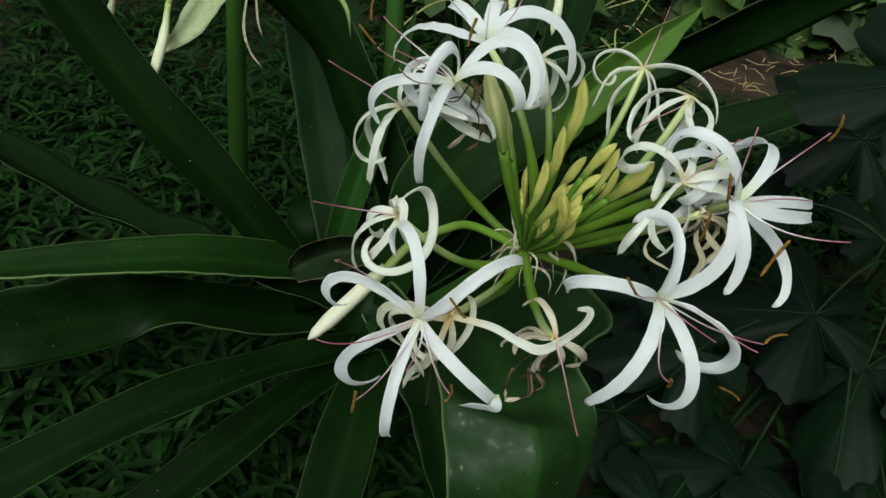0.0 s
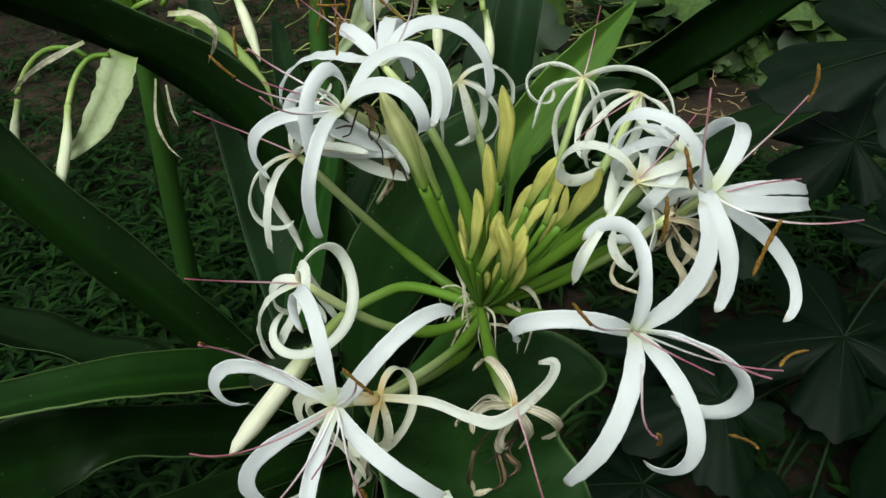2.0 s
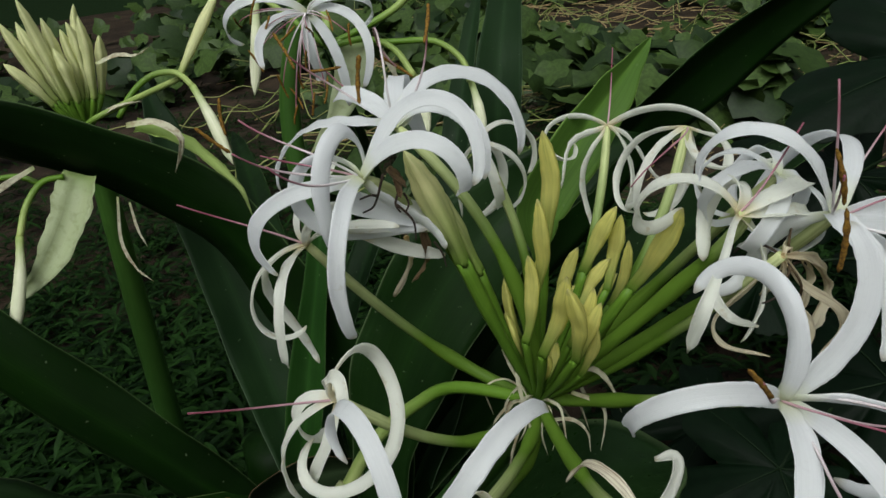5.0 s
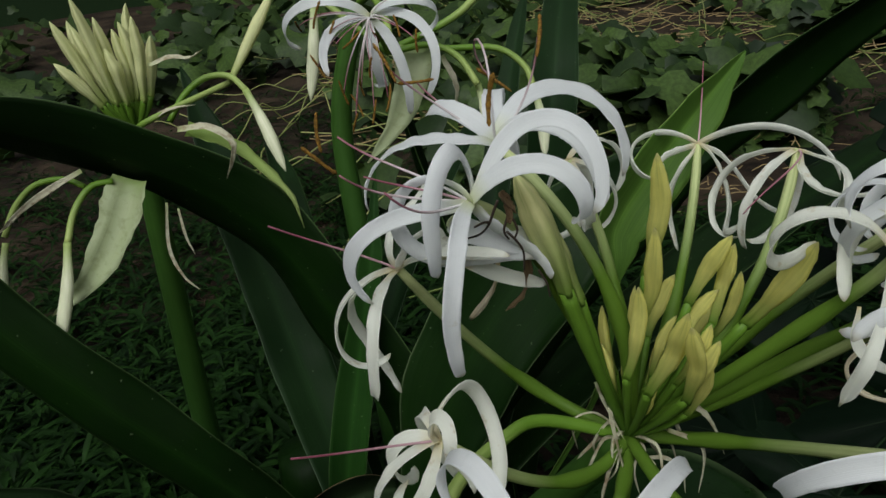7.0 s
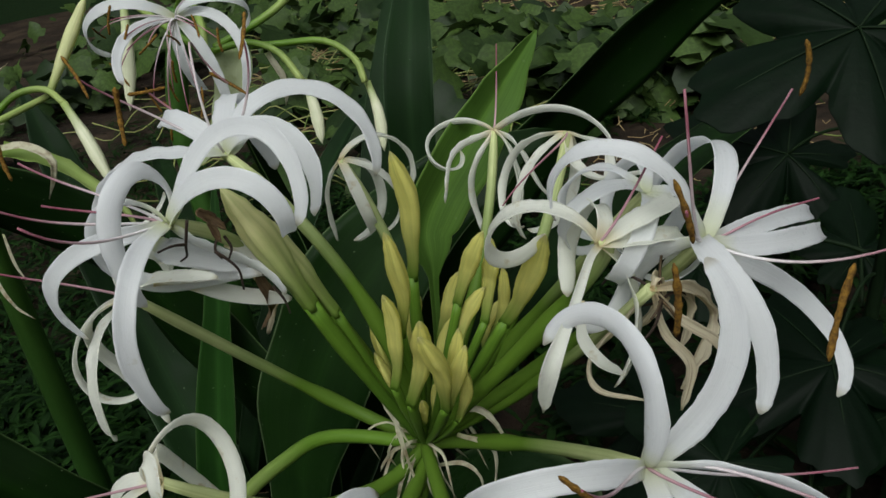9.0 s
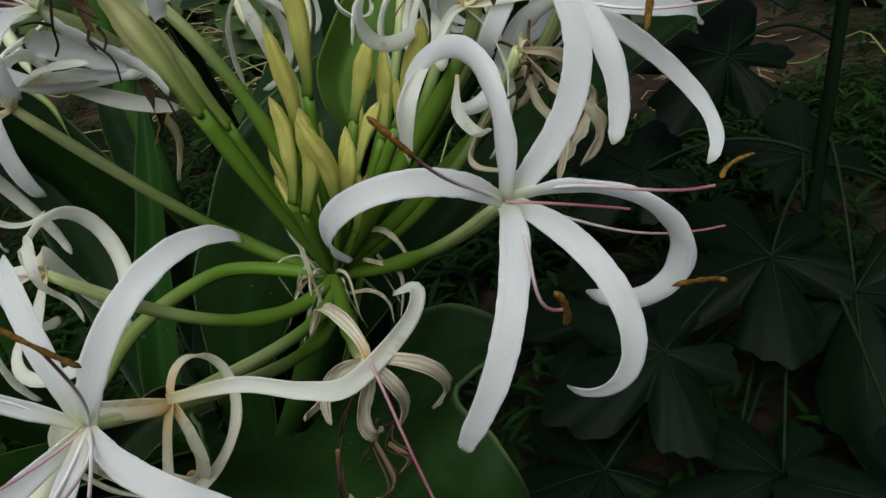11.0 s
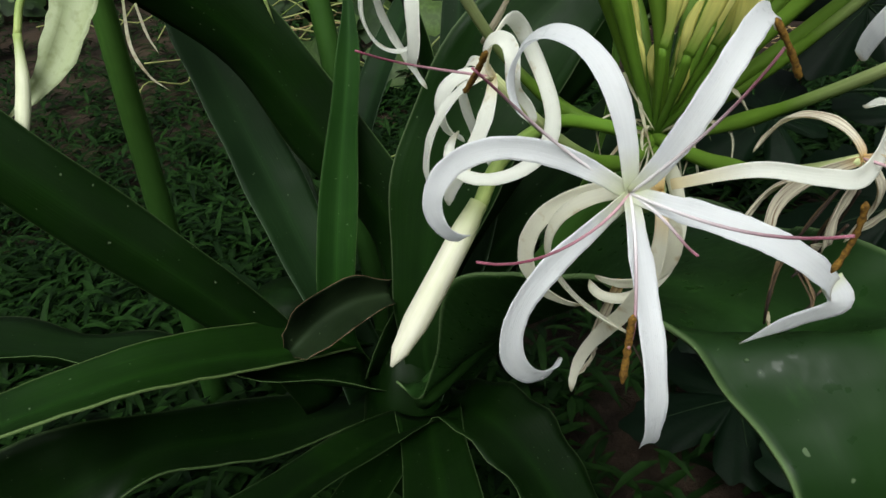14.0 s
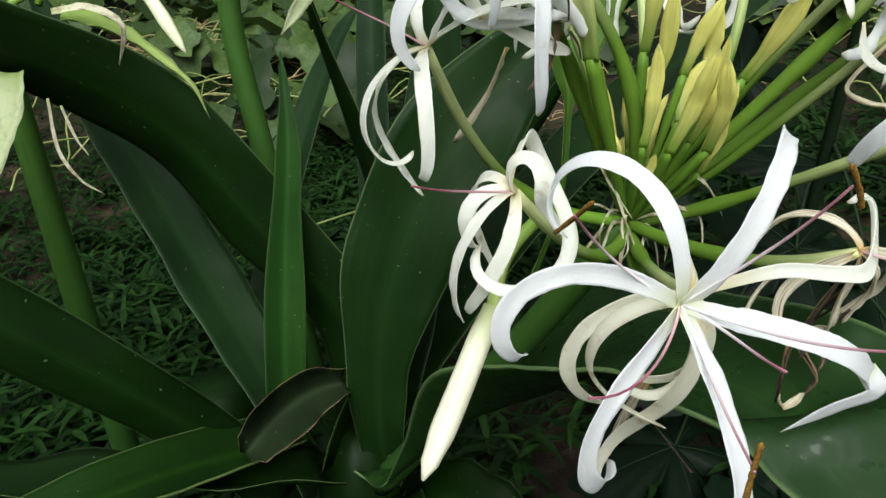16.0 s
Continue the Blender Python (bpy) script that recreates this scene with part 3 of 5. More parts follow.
STYLES["F"] = (295, 60, 0.065, -20, 17, -3, -2)
STYLES["J"] = (236, 70, 0.074, -24, 9, 9, 11)
STYLES["G"] = (82, 84, 0.057, -40, 29, -3, -2)
STYLES["H"] = (35, 99, 0.044, -106, 48, -35, 22, 15)
STYLES["L"] = (140, 1, 0.066, -71, -0, -58, -33)
# turn of each petal about its own run
ROLLS = {"A": (45, 35, 12, -50, -50, -25), "B": (38, -20, -25, -30, 65, 50), "C": (-40, -60, -60, 45, 38, -65, 60), "D": (-28, 0, 30, 30, 60, 60, 60)}
# ends of the anthers that show well
ANTHERS = {}
ANTHERS["A"] = [((0.0354, 0.2818, 0.6663), (0.0464, 0.284, 0.6489)), ((0.0398, 0.2505, 0.6332), (0.039, 0.255, 0.612)), ((-0.0098, 0.2593, 0.6114), (-0.0114, 0.2603, 0.5897)), ((-0.0254, 0.3077, 0.6628), (-0.0278, 0.3232, 0.6473))]
ANTHERS["B"] = [((0.2358, 0.2944, 0.6468), (0.2175, 0.2842, 0.648)), ((0.1881, 0.241, 0.6491), (0.186, 0.2587, 0.638)), ((0.1504, 0.2461, 0.6563), (0.1552, 0.2538, 0.6406)), ((0.1245, 0.2819, 0.6912), (0.1336, 0.2832, 0.6781))]
ANTHERS["D"] = [((0.1776, 0.3257, 0.7326), (0.1842, 0.3273, 0.7116)), ((0.162, 0.2988, 0.7256), (0.1635, 0.3005, 0.704)), ((0.208, 0.2961, 0.7141), (0.1994, 0.2914, 0.6911)), ((0.2632, 0.3874, 0.742), (0.2643, 0.3901, 0.7212))]
ANTHERS["C"] = [((-0.0287, 0.4328, 0.7442), (-0.0172, 0.4321, 0.7319)), ((-0.0223, 0.4765, 0.7457), (-0.023, 0.4749, 0.7281)), ((0.0396, 0.4045, 0.7682), (0.0368, 0.4039, 0.7504))]
# buds of the near umbel: tip, neck, radius
BUDS = [
    ((0.1247, 0.4634, 0.7098), (0.1264, 0.474, 0.65), 0.0052),
    ((0.1127, 0.4376, 0.6859), (0.113, 0.452, 0.6326), 0.0042),
    ((0.1072, 0.4405, 0.6562), (0.1032, 0.4432, 0.6084), 0.004),
    ((0.1167, 0.4111, 0.6573), (0.1082, 0.4278, 0.6085), 0.0046),
    ((0.1143, 0.4036, 0.6552), (0.1232, 0.4158, 0.6096), 0.0044),
    ((0.1571, 0.4509, 0.6689), (0.1452, 0.4616, 0.636), 0.0044),
    ((0.162, 0.4565, 0.6614), (0.1566, 0.4556, 0.6243), 0.004),
    ((0.1643, 0.453, 0.6478), (0.1614, 0.4645, 0.6081), 0.0032),
    ((0.1717, 0.4112, 0.6805), (0.1614, 0.4332, 0.6364), 0.0052),
    ((0.1563, 0.4581, 0.6367), (0.14, 0.4576, 0.61), 0.0038),
    ((0.1344, 0.4154, 0.6376), (0.124, 0.42, 0.605), 0.0038),
    ((0.1341, 0.4234, 0.6412), (0.124, 0.43, 0.61), 0.0034),
    ((0.1333, 0.4189, 0.6229), (0.129, 0.426, 0.592), 0.003),
    ((0.1256, 0.46, 0.59), (0.1213, 0.46, 0.5665), 0.003),
    ((0.172, 0.486, 0.611), (0.16, 0.48, 0.585), 0.003),
    ((0.1529, 0.4982, 0.6258), (0.1391, 0.4996, 0.5921), 0.0042),
    ((0.0553, 0.4491, 0.7155), (0.074, 0.45, 0.662), 0.0062),
    ((0.06, 0.456, 0.705), (0.084, 0.458, 0.65), 0.005),
]
# runs of the loose and drooping pieces
LONG_LIMP = ((0.0465, 0.338, 0.595), (0.0715, 0.3278, 0.5994), (0.0908, 0.3182, 0.5964), (0.1054, 0.3170, 0.5943), (0.1286, 0.3334, 0.5981), (0.136, 0.3428, 0.6043), (0.1285, 0.3452, 0.6037))
ARCH_R = ((-0.164, 0.844, 0.666), (-0.149, 0.855, 0.685), (-0.129, 0.862, 0.697), (-0.107, 0.863, 0.696), (-0.093, 0.850, 0.684), (-0.080, 0.829, 0.654), (-0.068, 0.805, 0.617))
STICK = ((-0.108, 0.871, 0.689), (-0.085, 0.883, 0.721), (-0.055, 0.899, 0.763))
SPATHE_GREEN = ((-0.151, 0.838, 0.656), (-0.132, 0.837, 0.648), (-0.108, 0.832, 0.633), (-0.084, 0.823, 0.607), (-0.069, 0.817, 0.587), (-0.062, 0.809, 0.559))
PAPER_1 = ((-0.178, 0.827, 0.673), (-0.158, 0.828, 0.680), (-0.135, 0.826, 0.682))
PAPER_2 = ((-0.170, 0.846, 0.716), (-0.151, 0.846, 0.721), (-0.134, 0.843, 0.719), (-0.121, 0.845, 0.725))
PAPER_3 = ((-0.156, 0.830, 0.661), (-0.131, 0.827, 0.661), (-0.113, 0.819, 0.650), (-0.111, 0.814, 0.639), (-0.120, 0.805, 0.618))
DROOP_L = ((-0.255, 0.853, 0.615), (-0.274, 0.859, 0.623), (-0.301, 0.861, 0.620), (-0.322, 0.855, 0.603), (-0.335, 0.846, 0.580))
DROOP_L_BUD = ((-0.335, 0.844, 0.575), (-0.343, 0.829, 0.543), (-0.345, 0.810, 0.502))
LIMP = ((-0.252, 0.849, 0.631), (-0.282, 0.847, 0.619), (-0.310, 0.844, 0.605), (-0.339, 0.838, 0.584))
DANG = ((-0.216, 0.811, 0.629), (-0.234, 0.805, 0.628), (-0.248, 0.792, 0.613), (-0.255, 0.775, 0.592))
DANG_BUD = ((-0.255, 0.775, 0.592), (-0.260, 0.753, 0.556), (-0.276, 0.723, 0.502))
VALVE = ((-0.199, 0.817, 0.625), (-0.216, 0.797, 0.592), (-0.244, 0.776, 0.557), (-0.282, 0.762, 0.533))
CURL_1 = ((-0.178, 0.815, 0.601), (-0.182, 0.798, 0.564), (-0.173, 0.785, 0.540), (-0.159, 0.777, 0.527))
CURL_2 = ((-0.171, 0.821, 0.592), (-0.168, 0.809, 0.568), (-0.162, 0.801, 0.553))
U2 = ((-0.194, 0.840, 0.661))
U3 = ((0.036, 0.796, 0.710))
P_ARCH_1 = ((0.041, 0.796, 0.711), (0.070, 0.793, 0.713), (0.092, 0.786, 0.702), (0.105, 0.773, 0.679))
P_BUD_1 = ((0.107, 0.783, 0.677), (0.110, 0.772, 0.654), (0.109, 0.759, 0.628))
P_ARCH_2 = ((0.043, 0.817, 0.709), (0.092, 0.809, 0.705), (0.131, 0.803, 0.701), (0.152, 0.792, 0.684), (0.156, 0.783, 0.665))
P_BUD_2 = ((0.159, 0.792, 0.663), (0.162, 0.780, 0.637), (0.159, 0.766, 0.608))
P_VALVE = ((0.059, 0.805, 0.710), (0.050, 0.793, 0.682), (0.033, 0.781, 0.653), (0.004, 0.771, 0.625))
P_VALVE2 = ((0.083, 0.818, 0.698), (0.091, 0.806, 0.674), (0.088, 0.798, 0.656))
P_STEM3 = ((0.043, 0.807, 0.712), (0.074, 0.808, 0.722), (0.100, 0.810, 0.733), (0.119, 0.815, 0.746))
P_BUDL = ((-0.019, 0.848, 0.759), (-0.027, 0.828, 0.714), (-0.036, 0.811, 0.675))
CUPLEAF = ((-0.014, 0.709, 0.32), (-0.049, 0.705, 0.324), (-0.084, 0.696, 0.316), (-0.115, 0.687, 0.299))
BUDE = ((0.001, 0.421, 0.558), (-0.027, 0.406, 0.529), (-0.054, 0.393, 0.501))
BUDE_STALK = ((0.100, 0.480, 0.547), (0.069, 0.474, 0.564), (0.043, 0.460, 0.568), (0.018, 0.442, 0.564), (-0.000, 0.420, 0.555))
SLIP1 = ((0.104, 0.468, 0.583), (0.102, 0.461, 0.569), (0.103, 0.453, 0.554), (0.105, 0.443, 0.536))
SLIP2 = ((0.133, 0.449, 0.579), (0.143, 0.446, 0.576), (0.149, 0.440, 0.567), (0.152, 0.434, 0.555))
SLIP3 = ((0.130, 0.452, 0.561), (0.144, 0.446, 0.554), (0.145, 0.441, 0.545), (0.140, 0.435, 0.531))
SLIP4 = ((0.116, 0.456, 0.542), (0.130, 0.453, 0.541), (0.137, 0.448, 0.534), (0.137, 0.443, 0.524))
SLIP5 = ((0.097, 0.470, 0.586), (0.100, 0.464, 0.575), (0.107, 0.454, 0.558))
TATTER = ((0.059, 0.453, 0.673), (0.060, 0.460, 0.655), (0.052, 0.470, 0.638))
SP2 = ((0.153, 0.586, 0.578), (0.157, 0.594, 0.613), (0.187, 0.599, 0.652), (0.217, 0.602, 0.686), (0.244, 0.600, 0.718))

# ---- ground ----


def ground_height(x, y):
    return 0.02 * noise.noise((x * 1.3, y * 1.3, 0.2)) + 0.012 * noise.noise((x * 5, y * 5, 1.7))


def ground_sheet():
    k = np.linspace(-1, 1, 141)
    xs = np.sign(k) * (np.abs(k) ** 1.2 * 4.0 + np.abs(k) ** 9 * 400.0)
    ys = 1.8 + xs
    verts = [(x, y, ground_height(x, y) if abs(x) < 12 and abs(y) < 14 else 0.0) for y in ys for x in xs]
    n = len(xs)
    faces = [(j * n + i, j * n + i + 1, (j + 1) * n + i + 1, (j + 1) * n + i) for j in range(n - 1) for i in range(n - 1)]
    return mesh_of("ground", verts, faces)


tagged(part("ground", ground_sheet(), SOIL), "dark damp garden soil, partly bare", "ground", kind="structure")



def sky_block_ring(radius, height, thick):
    """An unseen dark ring added round the bed to cut off the low sky."""
    n, rows = 96, 8
    verts, faces = [], []
    for side in (0, 1):
        for j in range(rows + 1):
            for i in range(n):
                a = 2 * math.pi * i / n
                r = radius + side * thick + 0.25 * noise.noise((6 * math.cos(a), 6 * math.sin(a), j * 0.7 + side * 5))
                z = -0.05 + height * j / rows + (0.4 * noise.noise((9 * math.cos(a), 9 * math.sin(a), 2.0)) if j == rows else 0)
                verts.append((r * math.cos(a), 1.0 + r * math.sin(a), z))
    k = n * (rows + 1)
    for j in range(rows):
        for i in range(n):
            q = (i + 1) % n
            faces.append((j * n + i, (j + 1) * n + i, (j + 1) * n + q, j * n + q))
            faces.append((k + j * n + i, k + j * n + q, k + (j + 1) * n + q, k + (j + 1) * n + i))
    for i in range(n):
        q = (i + 1) % n
        faces.append((rows * n + i, k + rows * n + i, k + rows * n + q, rows * n + q))
    return mesh_of("hedge", verts, faces)


# added out of view, only to block low skylight and dim the reflections
tagged(part("backdrop", sky_block_ring(9.5, 5.0, 0.8), SKY_BLOCK), "unseen dark green ring added to cut off the low sky", "hedge", kind="structure")

# ---- the near lily ----
lily = thing("crinum_lily", (-0.02, 0.72, 0.0), "spider lily with white curled flowers and dark strap leaves", "plant", "lilies in the bed")
UMBEL = np.array((0.115, 0.468, 0.548))

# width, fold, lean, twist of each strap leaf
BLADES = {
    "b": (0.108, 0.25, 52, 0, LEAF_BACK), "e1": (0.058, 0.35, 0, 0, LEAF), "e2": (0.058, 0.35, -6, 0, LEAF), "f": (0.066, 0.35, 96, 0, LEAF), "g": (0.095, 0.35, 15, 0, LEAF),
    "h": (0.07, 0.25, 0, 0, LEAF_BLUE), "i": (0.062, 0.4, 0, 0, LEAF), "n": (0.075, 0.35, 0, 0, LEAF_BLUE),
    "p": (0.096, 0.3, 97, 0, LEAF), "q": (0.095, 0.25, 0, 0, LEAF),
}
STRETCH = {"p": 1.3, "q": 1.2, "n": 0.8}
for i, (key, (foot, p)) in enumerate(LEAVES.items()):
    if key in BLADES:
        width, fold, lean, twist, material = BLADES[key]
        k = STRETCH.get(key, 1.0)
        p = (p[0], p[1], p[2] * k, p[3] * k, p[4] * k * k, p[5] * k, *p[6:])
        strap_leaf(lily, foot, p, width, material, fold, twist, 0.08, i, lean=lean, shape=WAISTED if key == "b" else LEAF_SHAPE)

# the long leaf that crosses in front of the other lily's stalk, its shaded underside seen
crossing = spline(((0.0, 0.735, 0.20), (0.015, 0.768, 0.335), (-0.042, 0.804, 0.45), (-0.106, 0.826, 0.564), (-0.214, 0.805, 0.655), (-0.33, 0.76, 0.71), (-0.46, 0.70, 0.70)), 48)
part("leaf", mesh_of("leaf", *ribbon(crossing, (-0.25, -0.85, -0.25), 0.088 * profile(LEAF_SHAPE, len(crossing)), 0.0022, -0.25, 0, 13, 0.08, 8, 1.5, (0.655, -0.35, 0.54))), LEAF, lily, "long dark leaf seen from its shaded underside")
upright = spline(((-0.045, 0.755, 0.20), (-0.066, 0.748, 0.26), (-0.056, 0.746, 0.337), (-0.031, 0.768, 0.435), (-0.004, 0.789, 0.531), (0.011, 0.818, 0.602)), 36)
part("leaf", mesh_of("leaf", *ribbon(upright, (-0.35, -0.9, 0.2), 0.042 * profile(((0, 0.75), (0.25, 0.95), (0.5, 1.0), (0.75, 0.62), (0.93, 0.22), (1, 0.03)), len(upright)), 0.0018, 0.45, 0, 11, 0.05, 3, 1.4)), LEAF_MID, lily, "upright narrow green leaf")
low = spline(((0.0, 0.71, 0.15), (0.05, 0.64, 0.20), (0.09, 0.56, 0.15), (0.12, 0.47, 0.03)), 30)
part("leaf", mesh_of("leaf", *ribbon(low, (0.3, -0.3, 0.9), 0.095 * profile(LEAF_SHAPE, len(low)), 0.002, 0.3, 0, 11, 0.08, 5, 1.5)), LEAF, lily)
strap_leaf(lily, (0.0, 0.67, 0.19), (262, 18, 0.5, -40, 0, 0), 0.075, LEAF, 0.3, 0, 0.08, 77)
# the broad leaf that bends over in front, creased from its margin to a peak at the midrib
FRONT_LEFT = ((-0.023, 0.69, 0.2298), (-0.0095, 0.655, 0.2317), (0.0053, 0.61, 0.3153), (0.0076, 0.53, 0.4421), (0.03, 0.43, 0.505), (0.04, 0.375, 0.534), (0.042, 0.346, 0.538), (0.045, 0.316, 0.542), (0.047, 0.297, 0.534), (0.05, 0.278, 0.529), (0.052, 0.261, 0.517), (0.058, 0.249, 0.471), (0.065, 0.251, 0.399), (0.094, 0.264, 0.268))
FRONT_RIB = ((0.0, 0.71, 0.2), (0.03, 0.64, 0.28), (0.06, 0.56, 0.37), (0.075, 0.49, 0.43), (0.09, 0.42, 0.492), (0.094, 0.365, 0.512), (0.098, 0.326, 0.522), (0.105, 0.293, 0.545), (0.11, 0.276, 0.538), (0.109, 0.265, 0.524), (0.108, 0.257, 0.499), (0.107, 0.252, 0.454), (0.106, 0.254, 0.38), (0.1, 0.275, 0.26))
FRONT_RIGHT = ((0.06, 0.7, 0.2), (0.11, 0.65, 0.31), (0.15, 0.6, 0.41), (0.19, 0.545, 0.455), (0.222, 0.495, 0.45), (0.15, 0.374, 0.531), (0.153, 0.33, 0.537), (0.158, 0.314, 0.52), (0.156, 0.303, 0.51), (0.156, 0.298, 0.495), (0.151, 0.288, 0.482), (0.146, 0.278, 0.456), (0.155, 0.286, 0.403), (0.137, 0.291, 0.303))


def broad_leaf(left, rib, right, n=104, across=31, thick=0.0022, seed=4, crease=1.0):
    """A blade spanned between its two margins and its midrib, with a soft swell between the veins."""
    a, b, c = spline(left, n), spline(rib, n), spline(right, n)
    m = len(b)
    grid = np.zeros((m, across, 3))
    for i in range(m):
        for j, u in enumerate(np.linspace(-1, 1, across)):
            s = i / (m - 1)
            bow = abs(u) ** (1.9 - 0.72 * crease / (1 + math.exp((0.515 - s) / 0.018)))
            sink = 0.006 * math.exp(-((s - 0.46) / 0.032) ** 2) * math.exp(-((u + 0.30) / 0.42) ** 2) - 0.003 * math.exp(-((s - 0.538) / 0.016) ** 2 - (u / 0.09) ** 2)
            grid[i, j] = np.array((0.0, 0.0, -sink * crease)) + b[i] + (c[i] - a[i]) / 2 * u + ((a[i] + c[i]) / 2 - b[i]) * bow
    down = np.cross(np.gradient(grid, axis=1), np.gradient(grid, axis=0))
    down /= np.maximum(np.linalg.norm(down, axis=2), 1e-9)[:, :, None]
    verts, uv, faces = [], [], []
    for side in (0, 1):
        for i in range(m):
            for j in range(across):
                p = grid[i, j]
                swell = 0.0016 * noise.noise((p[0] * 45 + seed, p[1] * 30, p[2] * 30)) + 0.0007 * noise.noise((p[0] * 140, p[1] * 60, p[2] * 60))
                verts.append(p + down[i, j] * (side * thick + swell))
                uv.append((j / (across - 1), i / (m - 1)))
    k = m * across
    for i in range(m - 1):
        for j in range(across - 1):
            q = i * across + j
            faces.append((q, q + 1, q + across + 1, q + across))
            faces.append((k + q, k + q + across, k + q + across + 1, k + q + 1))
        for q, w in ((i * across, 1), (i * across + across - 1, -1)):
            f = (q, q + across, k + q + across, k + q)
            faces.append(f if w > 0 else tuple(reversed(f)))
    return verts, faces, uv


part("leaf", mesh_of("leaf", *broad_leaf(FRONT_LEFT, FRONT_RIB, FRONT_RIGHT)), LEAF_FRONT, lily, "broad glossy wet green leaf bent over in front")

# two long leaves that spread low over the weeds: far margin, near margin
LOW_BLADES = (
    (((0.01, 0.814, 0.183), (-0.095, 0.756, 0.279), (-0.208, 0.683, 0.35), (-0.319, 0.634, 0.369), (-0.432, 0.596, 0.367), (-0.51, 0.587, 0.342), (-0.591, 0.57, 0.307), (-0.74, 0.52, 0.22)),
     ((-0.054, 0.737, 0.246), (-0.14, 0.661, 0.31), (-0.231, 0.6, 0.364), (-0.333, 0.565, 0.379), (-0.446, 0.543, 0.376), (-0.54, 0.535, 0.347), (-0.62, 0.53, 0.306), (-0.745, 0.515, 0.22)), LEAF_LIT_TONE),
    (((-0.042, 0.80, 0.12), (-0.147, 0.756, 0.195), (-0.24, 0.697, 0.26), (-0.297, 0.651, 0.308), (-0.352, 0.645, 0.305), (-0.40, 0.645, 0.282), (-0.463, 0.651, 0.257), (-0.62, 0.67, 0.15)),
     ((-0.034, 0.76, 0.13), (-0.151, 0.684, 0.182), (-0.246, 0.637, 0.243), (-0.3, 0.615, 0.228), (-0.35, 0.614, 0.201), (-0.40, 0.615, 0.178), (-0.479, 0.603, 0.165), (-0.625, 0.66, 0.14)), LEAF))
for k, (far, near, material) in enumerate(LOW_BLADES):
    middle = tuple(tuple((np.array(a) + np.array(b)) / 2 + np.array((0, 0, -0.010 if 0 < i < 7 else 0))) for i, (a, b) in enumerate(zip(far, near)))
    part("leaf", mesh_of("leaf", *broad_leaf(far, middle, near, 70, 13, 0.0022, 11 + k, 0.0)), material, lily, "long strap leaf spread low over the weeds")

# short curled leaf with a browned rim
cup = spline(CUPLEAF, 24)
part("leaf", mesh_of("leaf", *ribbon(cup, (-0.1, -0.75, 0.6), 0.060 * profile(((0, 0.5), (0.4, 0.95), (0.7, 1.0), (0.9, 0.72), (1, 0.28)), len(cup)), 0.002, 1.25, 0, 15, 0.26, 9, 1.5)), LEAF_BROWN_EDGE, lily, "short dark leaf, cupped, with a browned rim")

# light green blade and sheath behind the umbel
young = spline(((0.09, 0.64, 0.32), (0.140, 0.592, 0.48), *SP2), 36)
part("leaf", mesh_of("leaf", *ribbon(young, (0.2, -0.85, 0.4), 0.046 * profile(((0, 0.12), (0.32, 0.15), (0.42, 0.70), (0.54, 0.95), (0.65, 1.0), (0.82, 0.75), (0.95, 0.3), (1, 0.03)), len(young)), 0.0016, 0.5, 0, 15, 0.04, 3, 1.2)), LEAF_LIGHT, lily, "young light green leaf catching the light")

# upright bluish leaf with a pale midrib, standing behind the umbel
behind = spline(((0.15, 0.90, 0.10), (0.19, 0.915, 0.36), (0.208, 0.925, 0.53), (0.220, 0.94, 0.62), (0.25, 1.00, 0.70), (0.285, 1.08, 0.765)), 40)
part("leaf", mesh_of("leaf", *ribbon(behind, (-0.15, -0.95, 0.2), 0.058 * profile(((0, 0.5), (0.3, 0.9), (0.6, 1.0), (0.82, 0.72), (0.95, 0.25), (1, 0.03)), len(behind)), 0.002, 0.3, 10, 13, 0.06, 12, 1.3)), LEAF_BLUE, lily, "upright bluish green leaf beaded with rain")

stem = spline(((-0.01, 0.722, -0.02), (-0.012, 0.722, 0.10), (-0.008, 0.722, 0.245)), 14)
part("pseudostem", mesh_of("pseudostem", *tube(stem, 0.056 * profile(((0, 1.0), (0.6, 0.92), (0.86, 0.75), (1, 0.25)), len(stem)), 18, 5, 0.06)), LEAF, lily, "thick green stem of leaf sheaths")
scape = spline(((0.0, 0.69, 0.2), (0.07, 0.56, 0.4), tuple(UMBEL)), 20)
part("scape", mesh_of("scape", *tube(scape, np.linspace(0.013, 0.010, len(scape)), 12)), SCAPE, lily, "stout green flower stalk")

FRESH, OLD = "fresh white flower with long curled petals", "ageing cream flower with coiled petals"
LOOKS = {
    "A": (0.0086, PETAL_WHITE, 0.28, FRESH), "B": (0.0092, PETAL_WHITE, 0.28, FRESH), "C": (0.0084, PETAL_WHITE, 0.28, FRESH),
    "Q": (0.0102, PETAL_WHITE, 0.15, FRESH), "D": (0.0088, PETAL_WHITE, 0.28, FRESH), "E": (0.0070, PETAL_CREAM, 0.3, OLD),
    "F": (0.0074, PETAL_CREAM, 0.25, "ageing creamy white flower with hanging petals"), "G": (0.0066, PETAL_CREAM, 0.4, OLD),
    "L": (0.0072, PETAL_CREAM, 0.4, OLD), "H": (0.0090, PETAL_CREAM, 0.3, "ageing cream flower with a yellow throat"),
    "M": (0.0066, PETAL_CREAM, 0.4, OLD), "I": (0.0066, PETAL_AGED, 0.3, "wilting cream flower with limp looped petals"),
    "J": (0.0058, PETAL_LIMP, 0.4, "withered flower with browning limp petals"),
}


